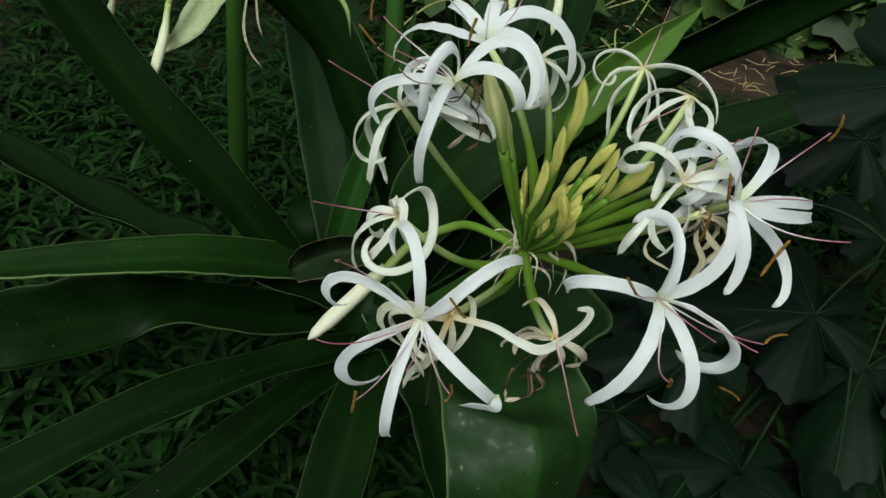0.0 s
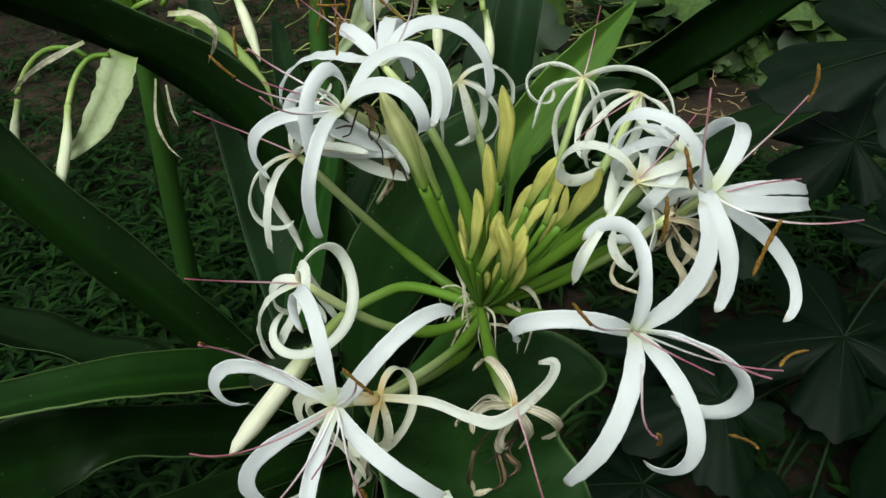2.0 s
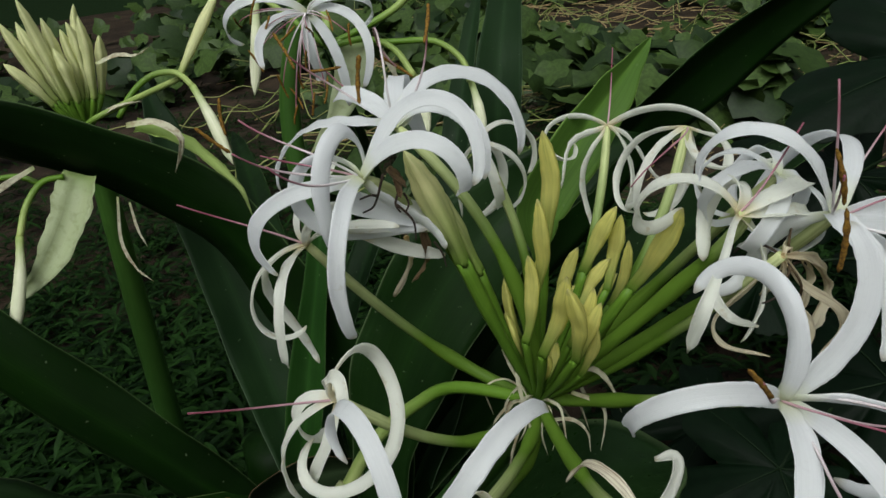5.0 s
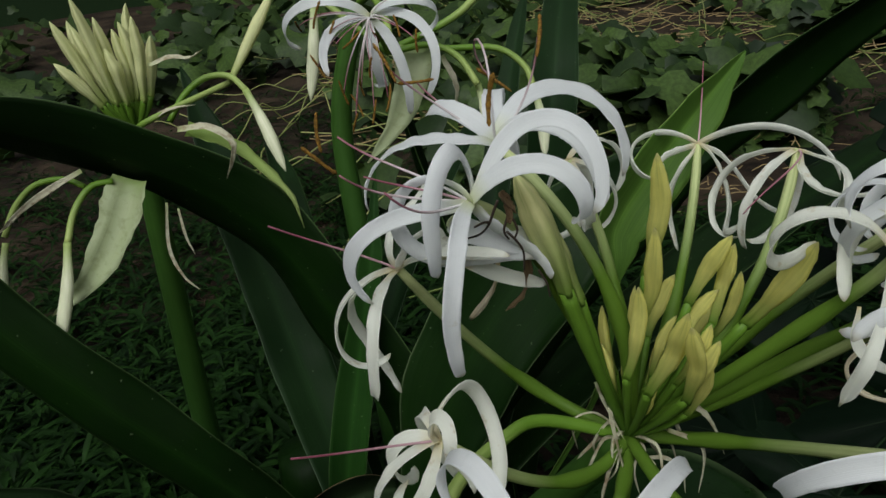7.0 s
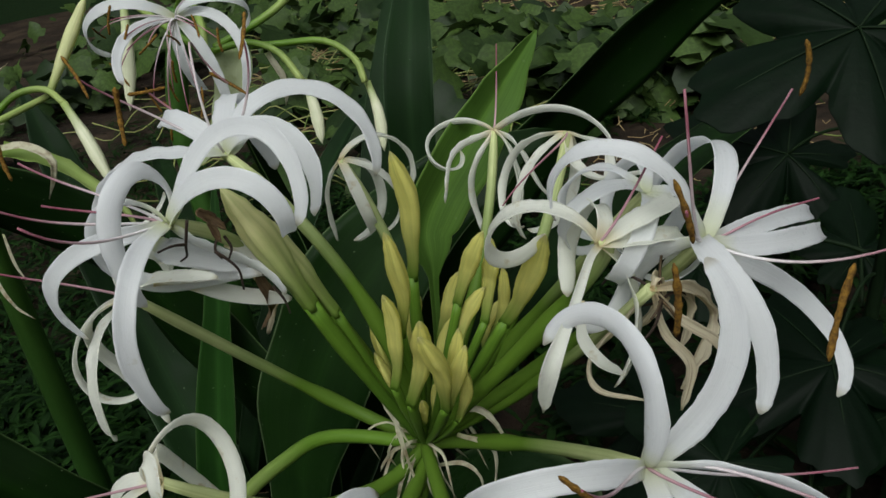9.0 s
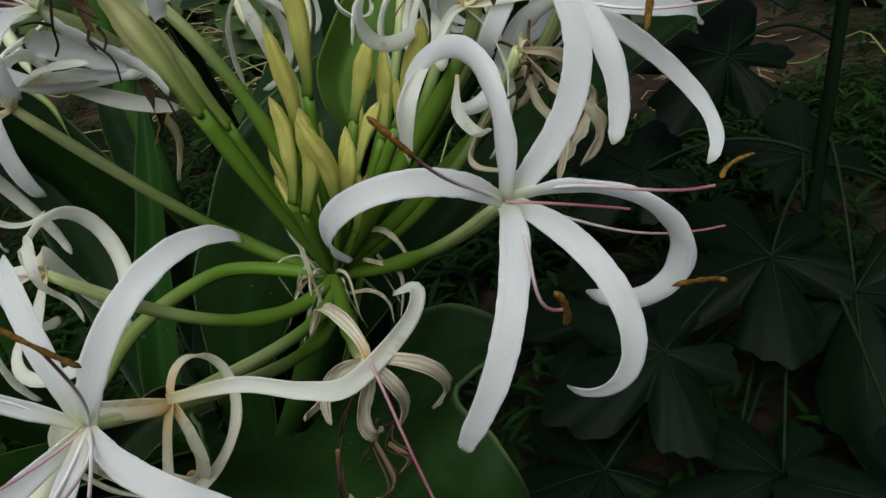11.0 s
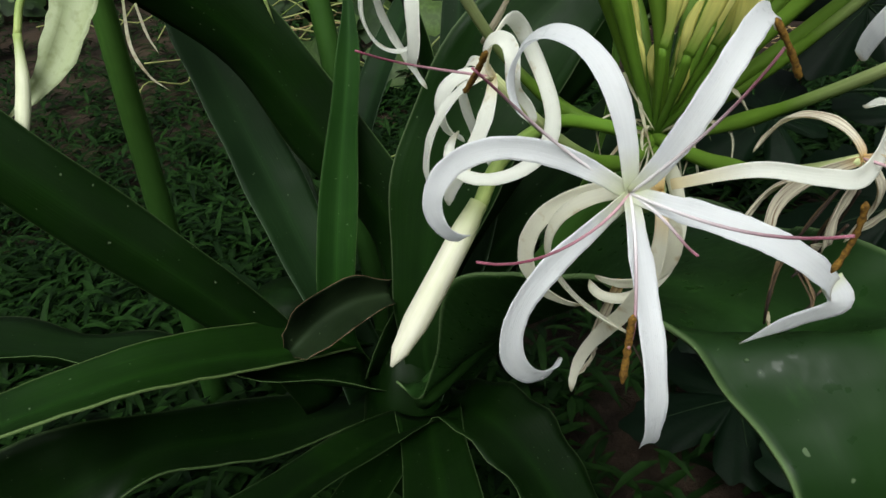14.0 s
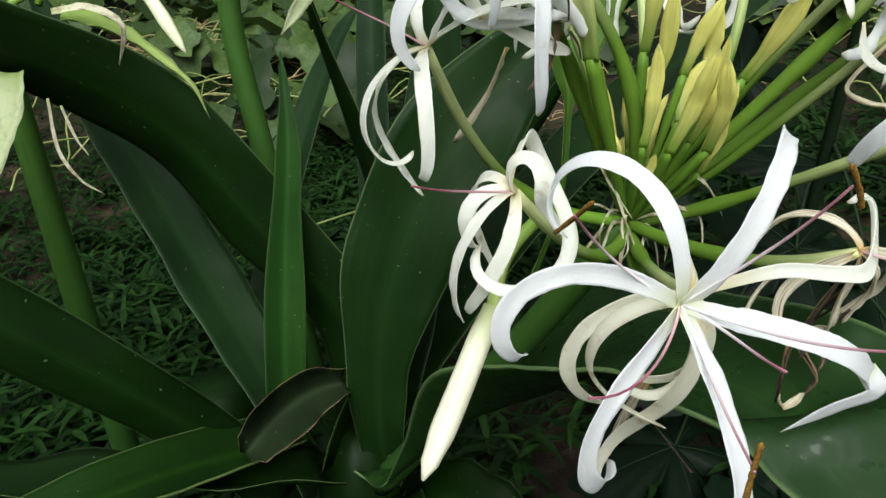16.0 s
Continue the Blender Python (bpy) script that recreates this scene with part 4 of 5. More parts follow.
def filled(petals, count=6):
    """Add petals in the widest gaps round a flower until it has its six."""
    petals = [tuple(p) for p in petals]
    while len(petals) < count:
        az = sorted(p[0] % 360 for p in petals)
        gaps = [((az[(i + 1) % len(az)] - az[i]) % 360 or 360, az[i]) for i in range(len(az))]
        gap, at = max(gaps)
        k = len(petals)
        mean = [sum(p[i] for p in petals) / k for i in range(1, 6)]
        petals.append((at + gap / 2, mean[0] - 6 + 4 * (k % 3), mean[1] * (0.9 + 0.05 * (k % 2)), min(mean[2], -60) - 12 * (k % 4), mean[3] * 0.6, mean[4] * 0.3 + 14 - 9 * (k % 4), 0))
    return petals


for key, (centre, axis, sag, petals) in FLOWERS.items():
    if key in LOOKS:
        width, material, fold, label = LOOKS[key]
        made = flower(lily, UMBEL, sag, centre, axis, filled(petals, 5) if key in "LM" else petals, width, material, fold, label, FILAMENTS.get(key, ()) if key in "ABCQD" else (), STYLES.get(key), torn=5 if key == "A" else None, tips=ANTHERS.get(key, ()), cut={0: 0.82} if key == "B" else {}, rolls=ROLLS.get(key, ()))
        if key == "A":
            tip = spline(((0.0732, 0.2892, 0.5790), (0.0752, 0.2858, 0.5712), (0.0668, 0.2935, 0.5620), (0.0561, 0.3042, 0.5473)), 18)
            part("petal", mesh_of("petal", *ribbon(tip, (-0.2, -0.8, 0.5), 0.0088 * profile(((0, 0.9), (0.3, 1), (0.7, 0.8), (1, 0.08)), len(tip)), 0.001, 0.1, 0)), PETAL_WHITE, made, "torn folded petal tip")
        if key == "I":
            path = spline(LONG_LIMP, 42)
            part("petal", mesh_of("petal", *ribbon(path, (-0.26, -0.82, 0.48), 0.0076 * profile(((0, 0.55), (0.2, 0.8), (0.55, 1.0), (0.85, 0.95), (1, 0.5)), len(path)), 0.001, 0.35, 0, 9, 0.12, 6)), PETAL_CREAM, made, "long limp petal laid over the withered flower")
            tail = spline(((0.0385, 0.358, 0.545), (0.0323, 0.3694, 0.5099), (0.034, 0.373, 0.494), (0.0252, 0.377, 0.4803)), 20)
            part("petal", mesh_of("petal", *ribbon(tail, (-0.2, -0.9, 0.2), 0.0058 * profile(((0, 1.0), (0.45, 0.8), (0.62, 0.4), (0.85, 0.55), (1, 0.3)), len(tail)), 0.001, 0.8, 70, 7, 0.2, 5)), PETAL_LIMP, made, "browned petal end hanging down")
            thread = spline(((0.0405, 0.3635, 0.5245), (0.040, 0.350, 0.520), (0.0377, 0.3267, 0.5164)), 12)
            part("filament", mesh_of("filament", *tube(thread, np.linspace(0.0004, 0.0006, len(thread)), 6)), THREAD, made)
        if key == "H":
            tail = spline(((0.180, 0.381, 0.687), (0.1720, 0.372, 0.6870), (0.1589, 0.3566, 0.6796), (0.1472, 0.3467, 0.6690), (0.1449, 0.3530, 0.6466)), 34)
            part("petal", mesh_of("petal", *ribbon(tail, (-0.2, -0.8, 0.5), 0.0072 * profile(((0, 0.45), (0.5, 0.55), (0.78, 1.0), (0.9, 0.8), (1, 0.08)), len(tail)), 0.001, 0.7, -25, 9, 0.2, 14)), PETAL_CREAM, made, "limp folded petal hanging down")
            curl = spline(((0.176, 0.388, 0.662), (0.1728, 0.3829, 0.6495), (0.1758, 0.3731, 0.643), (0.1756, 0.3551, 0.6503)), 24)
            part("petal", mesh_of("petal", *ribbon(curl, (-0.3, -0.4, 0.85), 0.0056 * profile(((0, 0.3), (0.4, 1.0), (0.8, 0.9), (1, 0.3)), len(curl)), 0.001, 0.5, 40, 9, 0.1, 15)), PETAL_CREAM, made)

# another white flower between the two, its petals rolled back
rolled = [(15 + 60 * i, 34 - 9 * (i % 2), 0.062 + 0.005 * (i % 3), -150 - 22 * (i % 3), -70, 26 - 15 * (i % 4), 0) for i in range(6)]
flower(lily, UMBEL, (0.03, 0.04, -0.01), (0.207, 0.398, 0.694), (0.35, -0.25, 0.75), rolled, 0.0076, PETAL_WHITE, 0.2, FRESH)

# dried flower hanging behind the fresh ones, its tan petals limp
DRIED = np.array((0.1951, 0.3720, 0.6703))
path = arc(UMBEL, (0.03, 0.03, -0.03), DRIED, 20)
dried = part("flower", mesh_of("flower_stem", *tube(path, 0.0026 * profile(((0.0, 1.1), (0.4, 1.4), (0.6, 1.0), (1.0, 0.9)), len(path)), 9)), FLOWER_TUBE, lily, "dried tan flower among the fresh ones")
for k, (run, w) in enumerate((
        (((0.2131, 0.3784, 0.6616), (0.2287, 0.3871, 0.6409), (0.218, 0.3798, 0.6293), (0.208, 0.374, 0.620)), 0.0080),
        (((0.207, 0.378, 0.664), (0.217, 0.384, 0.650), (0.212, 0.382, 0.632)), 0.0064),
        (((0.206, 0.372, 0.654), (0.2166, 0.3640, 0.645), (0.220, 0.364, 0.634), (0.213, 0.366, 0.622)), 0.0064),
        (((0.200, 0.373, 0.650), (0.208, 0.368, 0.636), (0.2029, 0.365, 0.618)), 0.0052),
        (((0.190, 0.384, 0.652), (0.1798, 0.3941, 0.6316), (0.1742, 0.3780, 0.6280), (0.190, 0.366, 0.626)), 0.0034),
        (((0.199, 0.376, 0.672), (0.205, 0.385, 0.655), (0.198, 0.389, 0.642)), 0.0058))):
    petal_run = spline((tuple(DRIED), *run), 30)
    part("petal", mesh_of("petal", *ribbon(petal_run, (0.1, -0.8, 0.4), w * profile(((0, 0.35), (0.3, 0.8), (0.65, 1.0), (0.9, 0.7), (1, 0.2)), len(petal_run)), 0.0008, 0.8, 50 - 25 * (k % 4), 9, 0.22, 70 + k)), PETAL_TAN, dried)
rng = random.Random(12)
for k in range(7):
    filament(DRIED + np.array((0.004, 0.0, -0.006)), (0.35, -0.5, 0.3), (55 * k, rng.uniform(-20, 30), rng.uniform(0.018, 0.034), rng.uniform(-160, 60), rng.uniform(-60, 60), rng.uniform(-60, 60)), dried, False, DRY_STRAND if k % 2 else THREAD, 0.00055)

for i, (tip, neck, r) in enumerate(BUDS):
    neck = np.array(neck) + (UMBEL - np.array(neck)) * 0.08
    bud(lily, UMBEL, neck, tip, r * 0.9 if i < 16 else r, BUD_OPENING if i > 15 else BUD)
rng = random.Random(8)
for i in range(9):
    a = rng.uniform(0, 6.28)
    tip = UMBEL + np.array((0.022 * math.cos(a) + 0.006, 0.022 * math.sin(a) - 0.006, rng.uniform(0.045, 0.085)))
    bud(lily, UMBEL, UMBEL + (tip - UMBEL) * 0.5, tip, rng.uniform(0.0022, 0.0032))


def strip(plant, run, width, material, name="bract", fold=0.4, twist=60.0, normal=(0.1, -0.7, 0.6), label="", shape=((0, 0.7), (0.4, 1.0), (0.8, 0.7), (1, 0.1))):
    path = spline(run, 18)
    return part(name, mesh_of(name, *ribbon(path, unit(normal), width * profile(shape, len(path)), 0.0006, fold, twist, 5, 0.12, int(width * 9e4))), material, plant, label)


for run, w in ((SLIP1, 0.0032), (SLIP2, 0.0042), (SLIP3, 0.0036), (SLIP4, 0.0028), (SLIP5, 0.0024)):
    strip(lily, run, w, BRACT_PAPER, label="withered papery bract")
rng = random.Random(33)
for k in range(16):
    a, r, l = rng.uniform(0, 6.28), rng.uniform(0.006, 0.014), rng.uniform(0.014, 0.034)
    way = np.array((math.cos(a), math.sin(a), 0))
    foot = UMBEL + way * 0.006 + np.array((0, 0, rng.uniform(-0.002, 0.012)))
    lift = rng.uniform(-0.3, 1.0)
    run = [foot, foot + way * r + np.array((0, 0, l * 0.4 * lift)), foot + way * r * 1.8 + np.array((rng.uniform(-0.004, 0.004), rng.uniform(-0.004, 0.004), l * (lift - 0.5))), foot + way * r * 2.2 + np.array((rng.uniform(-0.006, 0.006), rng.uniform(-0.006, 0.006), l * (lift - 1.2)))]
    strip(lily, run, rng.uniform(0.0014, 0.0036), BRACT_PAPER, "bract", 0.8, rng.uniform(-160, 160), (math.cos(a + 1), math.sin(a + 1), 0.4))
# dry strands under the withered flower, down to the crease of the broad leaf
STRANDS = (((0.110, 0.328, 0.586), (0.099, 0.331, 0.568), (0.0941, 0.3369, 0.5511), (0.0915, 0.336, 0.534), (0.0928, 0.3369, 0.521)), ((0.115, 0.326, 0.582), (0.118, 0.338, 0.560), (0.1203, 0.3504, 0.5436), (0.108, 0.343, 0.545), (0.1107, 0.3329, 0.5302), (0.1040, 0.332, 0.5235)), ((0.117, 0.330, 0.575), (0.119, 0.344, 0.552), (0.113, 0.342, 0.541), (0.1183, 0.337, 0.5344), (0.113, 0.334, 0.531)), ((0.111, 0.324, 0.570), (0.106, 0.332, 0.552), (0.1005, 0.335, 0.543)))
rng = random.Random(21)
for k, run in enumerate(STRANDS):
    for q in range(2 if k < 3 else 1):
        bend = [np.array(p) + np.array([rng.uniform(-0.0022, 0.0022) for _ in range(3)]) * (0 < i < len(run) - 1) for i, p in enumerate(run)]
        path = spline(bend, 30)
        lump = 1 + 0.5 * np.array([noise.noise((i * 1.3, k * 3.0, q * 5.0)) for i in range(len(path))])
        part("withered_shred", mesh_of("withered_shred", *tube(path, 0.00058 * lump * (1 - 0.3 * q), 6)), DRY_STRAND if q else THREAD, lily)
for run, w, m in ((STRANDS[0][2:], 0.0032, PETAL_DRY), (STRANDS[1][3:], 0.0024, PETAL_DRY), (STRANDS[2][2:], 0.0030, PETAL_DRY), (((0.0928, 0.337, 0.527), (0.0935, 0.336, 0.522), (0.0945, 0.334, 0.5195)), 0.0034, PETAL_TAN), (((0.094, 0.334, 0.5195), (0.0996, 0.3319, 0.522), (0.1045, 0.332, 0.5245)), 0.0044, PETAL_TAN)):
    strip(lily, run, w, m, "withered_shred", 0.6, 70)
strip(lily, TATTER, 0.007, PETAL_DRY, "withered_shred", 0.5, 60)
# small withered brown bit under the white flower, with dark hooked threads
strip(lily, ((0.0455, 0.437, 0.7125), (0.049, 0.441, 0.706), (0.0535, 0.443, 0.700)), 0.0062, PETAL_DRY, "withered_shred", 0.7, 30)
strip(lily, ((0.048, 0.440, 0.706), (0.050, 0.441, 0.701), (0.0505, 0.442, 0.696)), 0.0040, PETAL_DRY, "withered_shred", 0.9, -70)
HOOKS = (((0.043, 0.4284, 0.7131), (0.0412, 0.4295, 0.708), (0.0392, 0.4312, 0.702), (0.037, 0.439, 0.695), (0.0327, 0.4475, 0.6899)), ((0.0395, 0.430, 0.7035), (0.036, 0.424, 0.7065), (0.0315, 0.420, 0.707)), ((0.0477, 0.4367, 0.6953), (0.0515, 0.4368, 0.6905), (0.0543, 0.4368, 0.6848), (0.054, 0.436, 0.6767)), ((0.050, 0.443, 0.6995), (0.0475, 0.441, 0.694), (0.0492, 0.440, 0.690)), ((0.052, 0.443, 0.698), (0.0535, 0.442, 0.693), (0.0515, 0.441, 0.689)), ((0.064, 0.450, 0.668), (0.067, 0.448, 0.662), (0.068, 0.447, 0.655)))
for run in HOOKS:
    path = spline(run, 18)
    part("dried_stamen", mesh_of("dried_stamen", *tube(path, np.linspace(0.00065, 0.00042, len(path)), 6)), THREAD, lily)
tan = spline(((0.0538, 0.4921, 0.6548), (0.0562, 0.5201, 0.6251), (0.0453, 0.547, 0.591)), 16)
part("withered_shred", mesh_of("withered_shred", *ribbon(tan, (0.2, -0.9, 0.3), 0.0075 * profile(((0, 0.5), (0.4, 0.8), (0.85, 1.0), (1, 0.5)), len(tan)), 0.0008, 0.6, 50, 7, 0.15, 3)), PETAL_TAN, lily, "dry tan petal end hanging down")
# limp petals of a spent flower, tucked under the fresh one
for run, w, twist, m in ((((0.026, 0.448, 0.700), (0.0292, 0.450, 0.6948), (0.0422, 0.450, 0.6880), (0.0576, 0.452, 0.6782)), 0.0120, 12, PETAL_WHITE), (((0.0189, 0.452, 0.6817), (0.0442, 0.454, 0.6775), (0.0705, 0.456, 0.6705)), 0.0072, 20, PETAL_CREAM), (((0.0304, 0.456, 0.6752), (0.0502, 0.457, 0.6640), (0.0697, 0.458, 0.6560)), 0.0080, -25, PETAL_CREAM), (((0.050, 0.456, 0.690), (0.066, 0.458, 0.676), (0.080, 0.460, 0.655)), 0.0080, 30, PETAL_CREAM)):
    path = spline(run, 26)
    part("petal", mesh_of("petal", *ribbon(path, unit((-0.1, -0.75, 0.65)), w * profile(((0, 0.6), (0.35, 1.0), (0.75, 0.9), (0.93, 0.6), (1, 0.15)), len(path)), 0.0009, 0.35, twist, 9, 0.14, int(w * 1e5))), m, lily, "limp creamy petal")

# long white bud that hangs on a bent stalk
path = spline(BUDE, 20)
hung = part("bud", mesh_of("bud", *tube(path, 0.0062 * profile(((0, 0.7), (0.2, 0.95), (0.7, 1.0), (0.9, 0.7), (1, 0.12)), len(path)), 12, 3, 0.06)), BUD_IVORY, lily, "long white unopened bud hanging down")
path = spline((tuple(UMBEL), BUDE_STALK[1], BUDE_STALK[2], BUDE_STALK[3], BUDE_STALK[4]), 24)
part("pedicel", mesh_of("pedicel", *tube(path, np.linspace(0.0036, 0.0036, len(path)), 10)), PEDICEL, hung)

# ---- the lily behind ----
back = thing("crinum_lily", (-0.2, 0.88, 0.0), "spider lily with budding and drooping flower heads", "plant", "lilies in the bed")
U2, U3 = np.array(U2) + np.array((-0.010, 0.040, -0.010)), np.array(U3)


def stalk(plant, run, r0, r1, name="scape", material=None, label=""):
    path = spline(run, 24)
    return part(name, mesh_of(name, *tube(path, np.linspace(r0, r1, len(path)), 12)), material or SCAPE, plant, label)


stalk(back, ((-0.24, 0.93, -0.01), (-0.222, 0.90, 0.35), tuple(U2)), 0.016, 0.0105)
SCAPE_TOP = (0.016, 0.890, 0.738)
stalk(back, ((0.0, 0.87, -0.01), (-0.012, 0.88, 0.30), (-0.012, 0.88, 0.488), (-0.013, 0.89, 0.63), SCAPE_TOP), 0.014, 0.0095)
stalk(back, (SCAPE_TOP, (0.030, 0.845, 0.752), (0.038, 0.81, 0.732), tuple(U3)), 0.0034, 0.0030, "pedicel", PEDICEL)
tips = ((-0.063, 0.108), (-0.054, 0.112), (-0.037, 0.116), (-0.007, 0.113), (0.0, 0.105), (0.009, 0.110), (-0.014, 0.098), (-0.037, 0.088), (-0.065, 0.086), (-0.027, 0.096), (0.014, 0.092), (-0.020, 0.080), (-0.048, 0.098))
for i, (dx, dz) in enumerate(tips):
    deep = 0.018 * math.sin(i * 2.1)
    bud(back, U2, U2 + np.array((dx * 0.5 + 0.012, deep * 0.6, 0.030)), U2 + np.array((dx + 0.017, deep, dz + 0.012 * math.sin(i * 3.7))), 0.0050, BUD_PALE)
centre, axis, sag, petals = FLOWERS["P"]
far_flower = flower(back, U3, (0, 0, 0.01), centre, axis, petals, 0.0088, PETAL_WHITE, 0.2, FRESH, [(200 + 25 * i, 55, 0.05, -20, -20, 5 * i) for i in range(5)] + [(150 + 40 * i, 40 + 6 * i, 0.062 + 0.004 * (i % 3), -60, -40, 8 * i - 20) for i in range(6)], (250, 50, 0.07, -10, -10, 0))
# its stamens hang together below the petals
rng = random.Random(5)
for dx, dz in ((-0.030, -0.052), (-0.021, -0.064), (-0.015, -0.050), (-0.008, -0.070), (0.004, -0.058), (-0.024, -0.078)):
    end = np.asarray(centre) + np.array((dx, -0.026 + rng.uniform(-0.008, 0.008), dz))
    run = arc(centre, (dx * 0.2, -0.016, 0.010), end, 14)
    part("filament", mesh_of("filament", *tube(run, 0.00055 * np.linspace(1.25, 0.8, len(run)), 6)), FILAMENT, far_flower)
    anther(end, (rng.uniform(-0.5, 0.5), rng.uniform(-0.4, 0.4), -1.0), far_flower, rng.uniform(0.018, 0.024))


def drooping(plant, arch, run, r, material, label):
    path = spline(run, 16)
    b = part("bud", mesh_of("bud", *tube(path, r * profile(BUD_SHAPE, len(path)), 12, 3, 0.06)), material, plant, label)
    path = spline(arch, 18)
    part("pedicel", mesh_of("pedicel", *tube(path, np.linspace(0.0028, 0.0030, len(path)), 8)), PEDICEL, b)


DROOP = "pale drooping bud on an arched stalk"
drooping(back, DROOP_L, DROOP_L_BUD, 0.0052, BUD_WHITE, DROOP)
drooping(back, DANG, DANG_BUD, 0.0056, BUD_WHITE, DROOP)
drooping(back, P_ARCH_1, P_BUD_1, 0.0052, BUD_WHITE, DROOP)
drooping(back, P_ARCH_2, P_BUD_2, 0.0052, BUD_WHITE, DROOP)
drooping(back, ARCH_R[:5], (ARCH_R[4], ARCH_R[5], ARCH_R[6]), 0.0058, BUD_WHITE, DROOP)
drooping(back, (tuple(U2), PAPER_1[0], STICK[0]), STICK, 0.0056, BUD_PALE, "pale long bud")
drooping(back, (tuple(U3), P_BUDL[0]), P_BUDL, 0.0056, BUD_WHITE, DROOP)
stalk(back, P_STEM3, 0.003, 0.0034, "pedicel", PEDICEL)
for run, w in ((PAPER_1, 0.005), (PAPER_2, 0.006), (PAPER_3, 0.009), (LIMP, 0.007), (CURL_1, 0.0035), (CURL_2, 0.003)):
    strip(back, run, w, BRACT_PAPER)
VALVE_SHAPE = ((0, 0.9), (0.18, 1.0), (0.5, 0.8), (0.8, 0.38), (1, 0.04))
strip(back, SPATHE_GREEN, 0.021, SPATHE, "spathe_valve", 0.5, 20, (0.3, -0.5, 0.8), "pale green spathe valve drooping", VALVE_SHAPE)
strip(back, VALVE, 0.044, VALVE_PALE, "spathe_valve", 0.6, 30, (-0.3, -0.9, 0.2), "papery pale spathe valve hanging down", VALVE_SHAPE)
strip(back, P_VALVE, 0.034, VALVE_PALE, "spathe_valve", 0.4, 15, (-0.1, -0.9, 0.2), "papery pale spathe valve hanging down", VALVE_SHAPE)
strip(back, P_VALVE2, 0.008, BRACT_PAPER)
for i, (foot, p, w, m) in enumerate((((-0.10, 0.93, 0.06), (40, 70, 0.75, -40, -20, 10), 0.055, LEAF_BLUE), ((0.10, 0.95, 0.05), (60, 78, 0.78, -30, -10, 0), 0.05, LEAF_BLUE), ((-0.05, 0.95, 0.05), (100, 66, 0.8, -60, -10, 0), 0.055, LEAF))):
    strap_leaf(back, foot, p, w, m, 0.35, 0, 0.08, 40 + i)
part("pseudostem", mesh_of("pseudostem", *tube(spline(((-0.12, 0.93, -0.02), (-0.12, 0.94, 0.2)), 6), np.linspace(0.06, 0.04, 7)[:len(spline(((-0.12, 0.93, -0.02), (-0.12, 0.94, 0.2)), 6))], 14)), LEAF, back)

# ---- sapling with lobed leaves ----
fig = thing("fig_sapling", (0.75, 0.85, 0.0), "young sapling with large lobed leaves, coloured as in deep shade", "plant")


def lobed_leaf(plant, at, size, facing, turn, seed, lobes=5, foot=None):
    """A palmate leaf whose blade joins its stalk at the given place; turn: the way of its middle lobe round the facing."""
    rng = random.Random(seed)
    x, y, z = frame_of(facing)
    at = np.asarray(at, float)
    rings, spokes = 7, 120
    verts, uv, faces = [at], [(0.5, 0.5)], []
    spread = math.radians(150)
    phase = [rng.uniform(0, 6.28) for _ in range(4)]
    for j in range(spokes):
        a = 2 * math.pi * j / spokes - math.pi
        k = a / spread * (lobes - 1) / 2
        near = abs(k - round(k)) * 2 if abs(k) < lobes / 2 else 1.0
        reach = (1 - 0.18 * abs(a)) * (0.40 + 0.60 * (1 - near ** 2.4)) if abs(a) < math.radians(168) else 0.18
        reach *= 1 + 0.045 * math.sin(13 * a + phase[0]) + 0.03 * math.sin(27 * a + phase[1])
        for i in range(1, rings + 1):
            r = size * reach * i / rings
            b = a + math.radians(turn)
            dip = -0.14 * size * (i / rings) ** 2 * (0.5 + 0.5 * reach) + 0.03 * size * math.sin(3 * a + phase[2]) * (i / rings) - 0.022 * size * (near if i > 1 else 0) * (i / rings)
            verts.append(at + x * r * math.cos(b) + y * r * math.sin(b) + z * dip)
            uv.append((0.5 + 0.5 * reach * i / rings * math.cos(b), 0.5 + 0.5 * reach * i / rings * math.sin(b)))
    for j in range(spokes):
        k = (j + 1) % spokes
        faces.append((0, 1 + j * rings, 1 + k * rings))
        for i in range(rings - 1):
            faces.append((1 + j * rings + i, 1 + j * rings + i + 1, 1 + k * rings + i + 1, 1 + k * rings + i))
    n = len(verts)
    verts = verts + [v - z * 0.0012 for v in verts]
    uv = uv + uv
    faces += [tuple(q + n for q in reversed(f)) for f in faces]
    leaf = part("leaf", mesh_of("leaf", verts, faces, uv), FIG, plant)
    veins = []
    for q in range(lobes):
        a = (q - (lobes - 1) / 2) * spread * 2 / (lobes - 1)
        b = a + math.radians(turn)
        reach = size * (1 - 0.16 * abs(a)) * 0.9
        run = np.array([at + (x * math.cos(b) + y * math.sin(b)) * reach * s + z * (0.0012 - 0.14 * size * s * s * 0.93 + 0.03 * size * math.sin(3 * a + phase[2]) * s) for s in np.linspace(0, 1, 10)])
        veins.append(tube(run, np.linspace(0.0012, 0.0004, 10) * size / 0.15, 5))
    part("vein", mesh_of("vein", *joined(*veins)), FIG_VEIN, leaf, "pale raised veins")
    if foot is not None:
        path = arc(foot, (0.02, 0.03, 0.05), at, 14)
        part("leaf_stalk", mesh_of("leaf_stalk", *tube(path, np.linspace(0.0032, 0.0018, len(path)), 7)), FIG_VEIN, leaf)


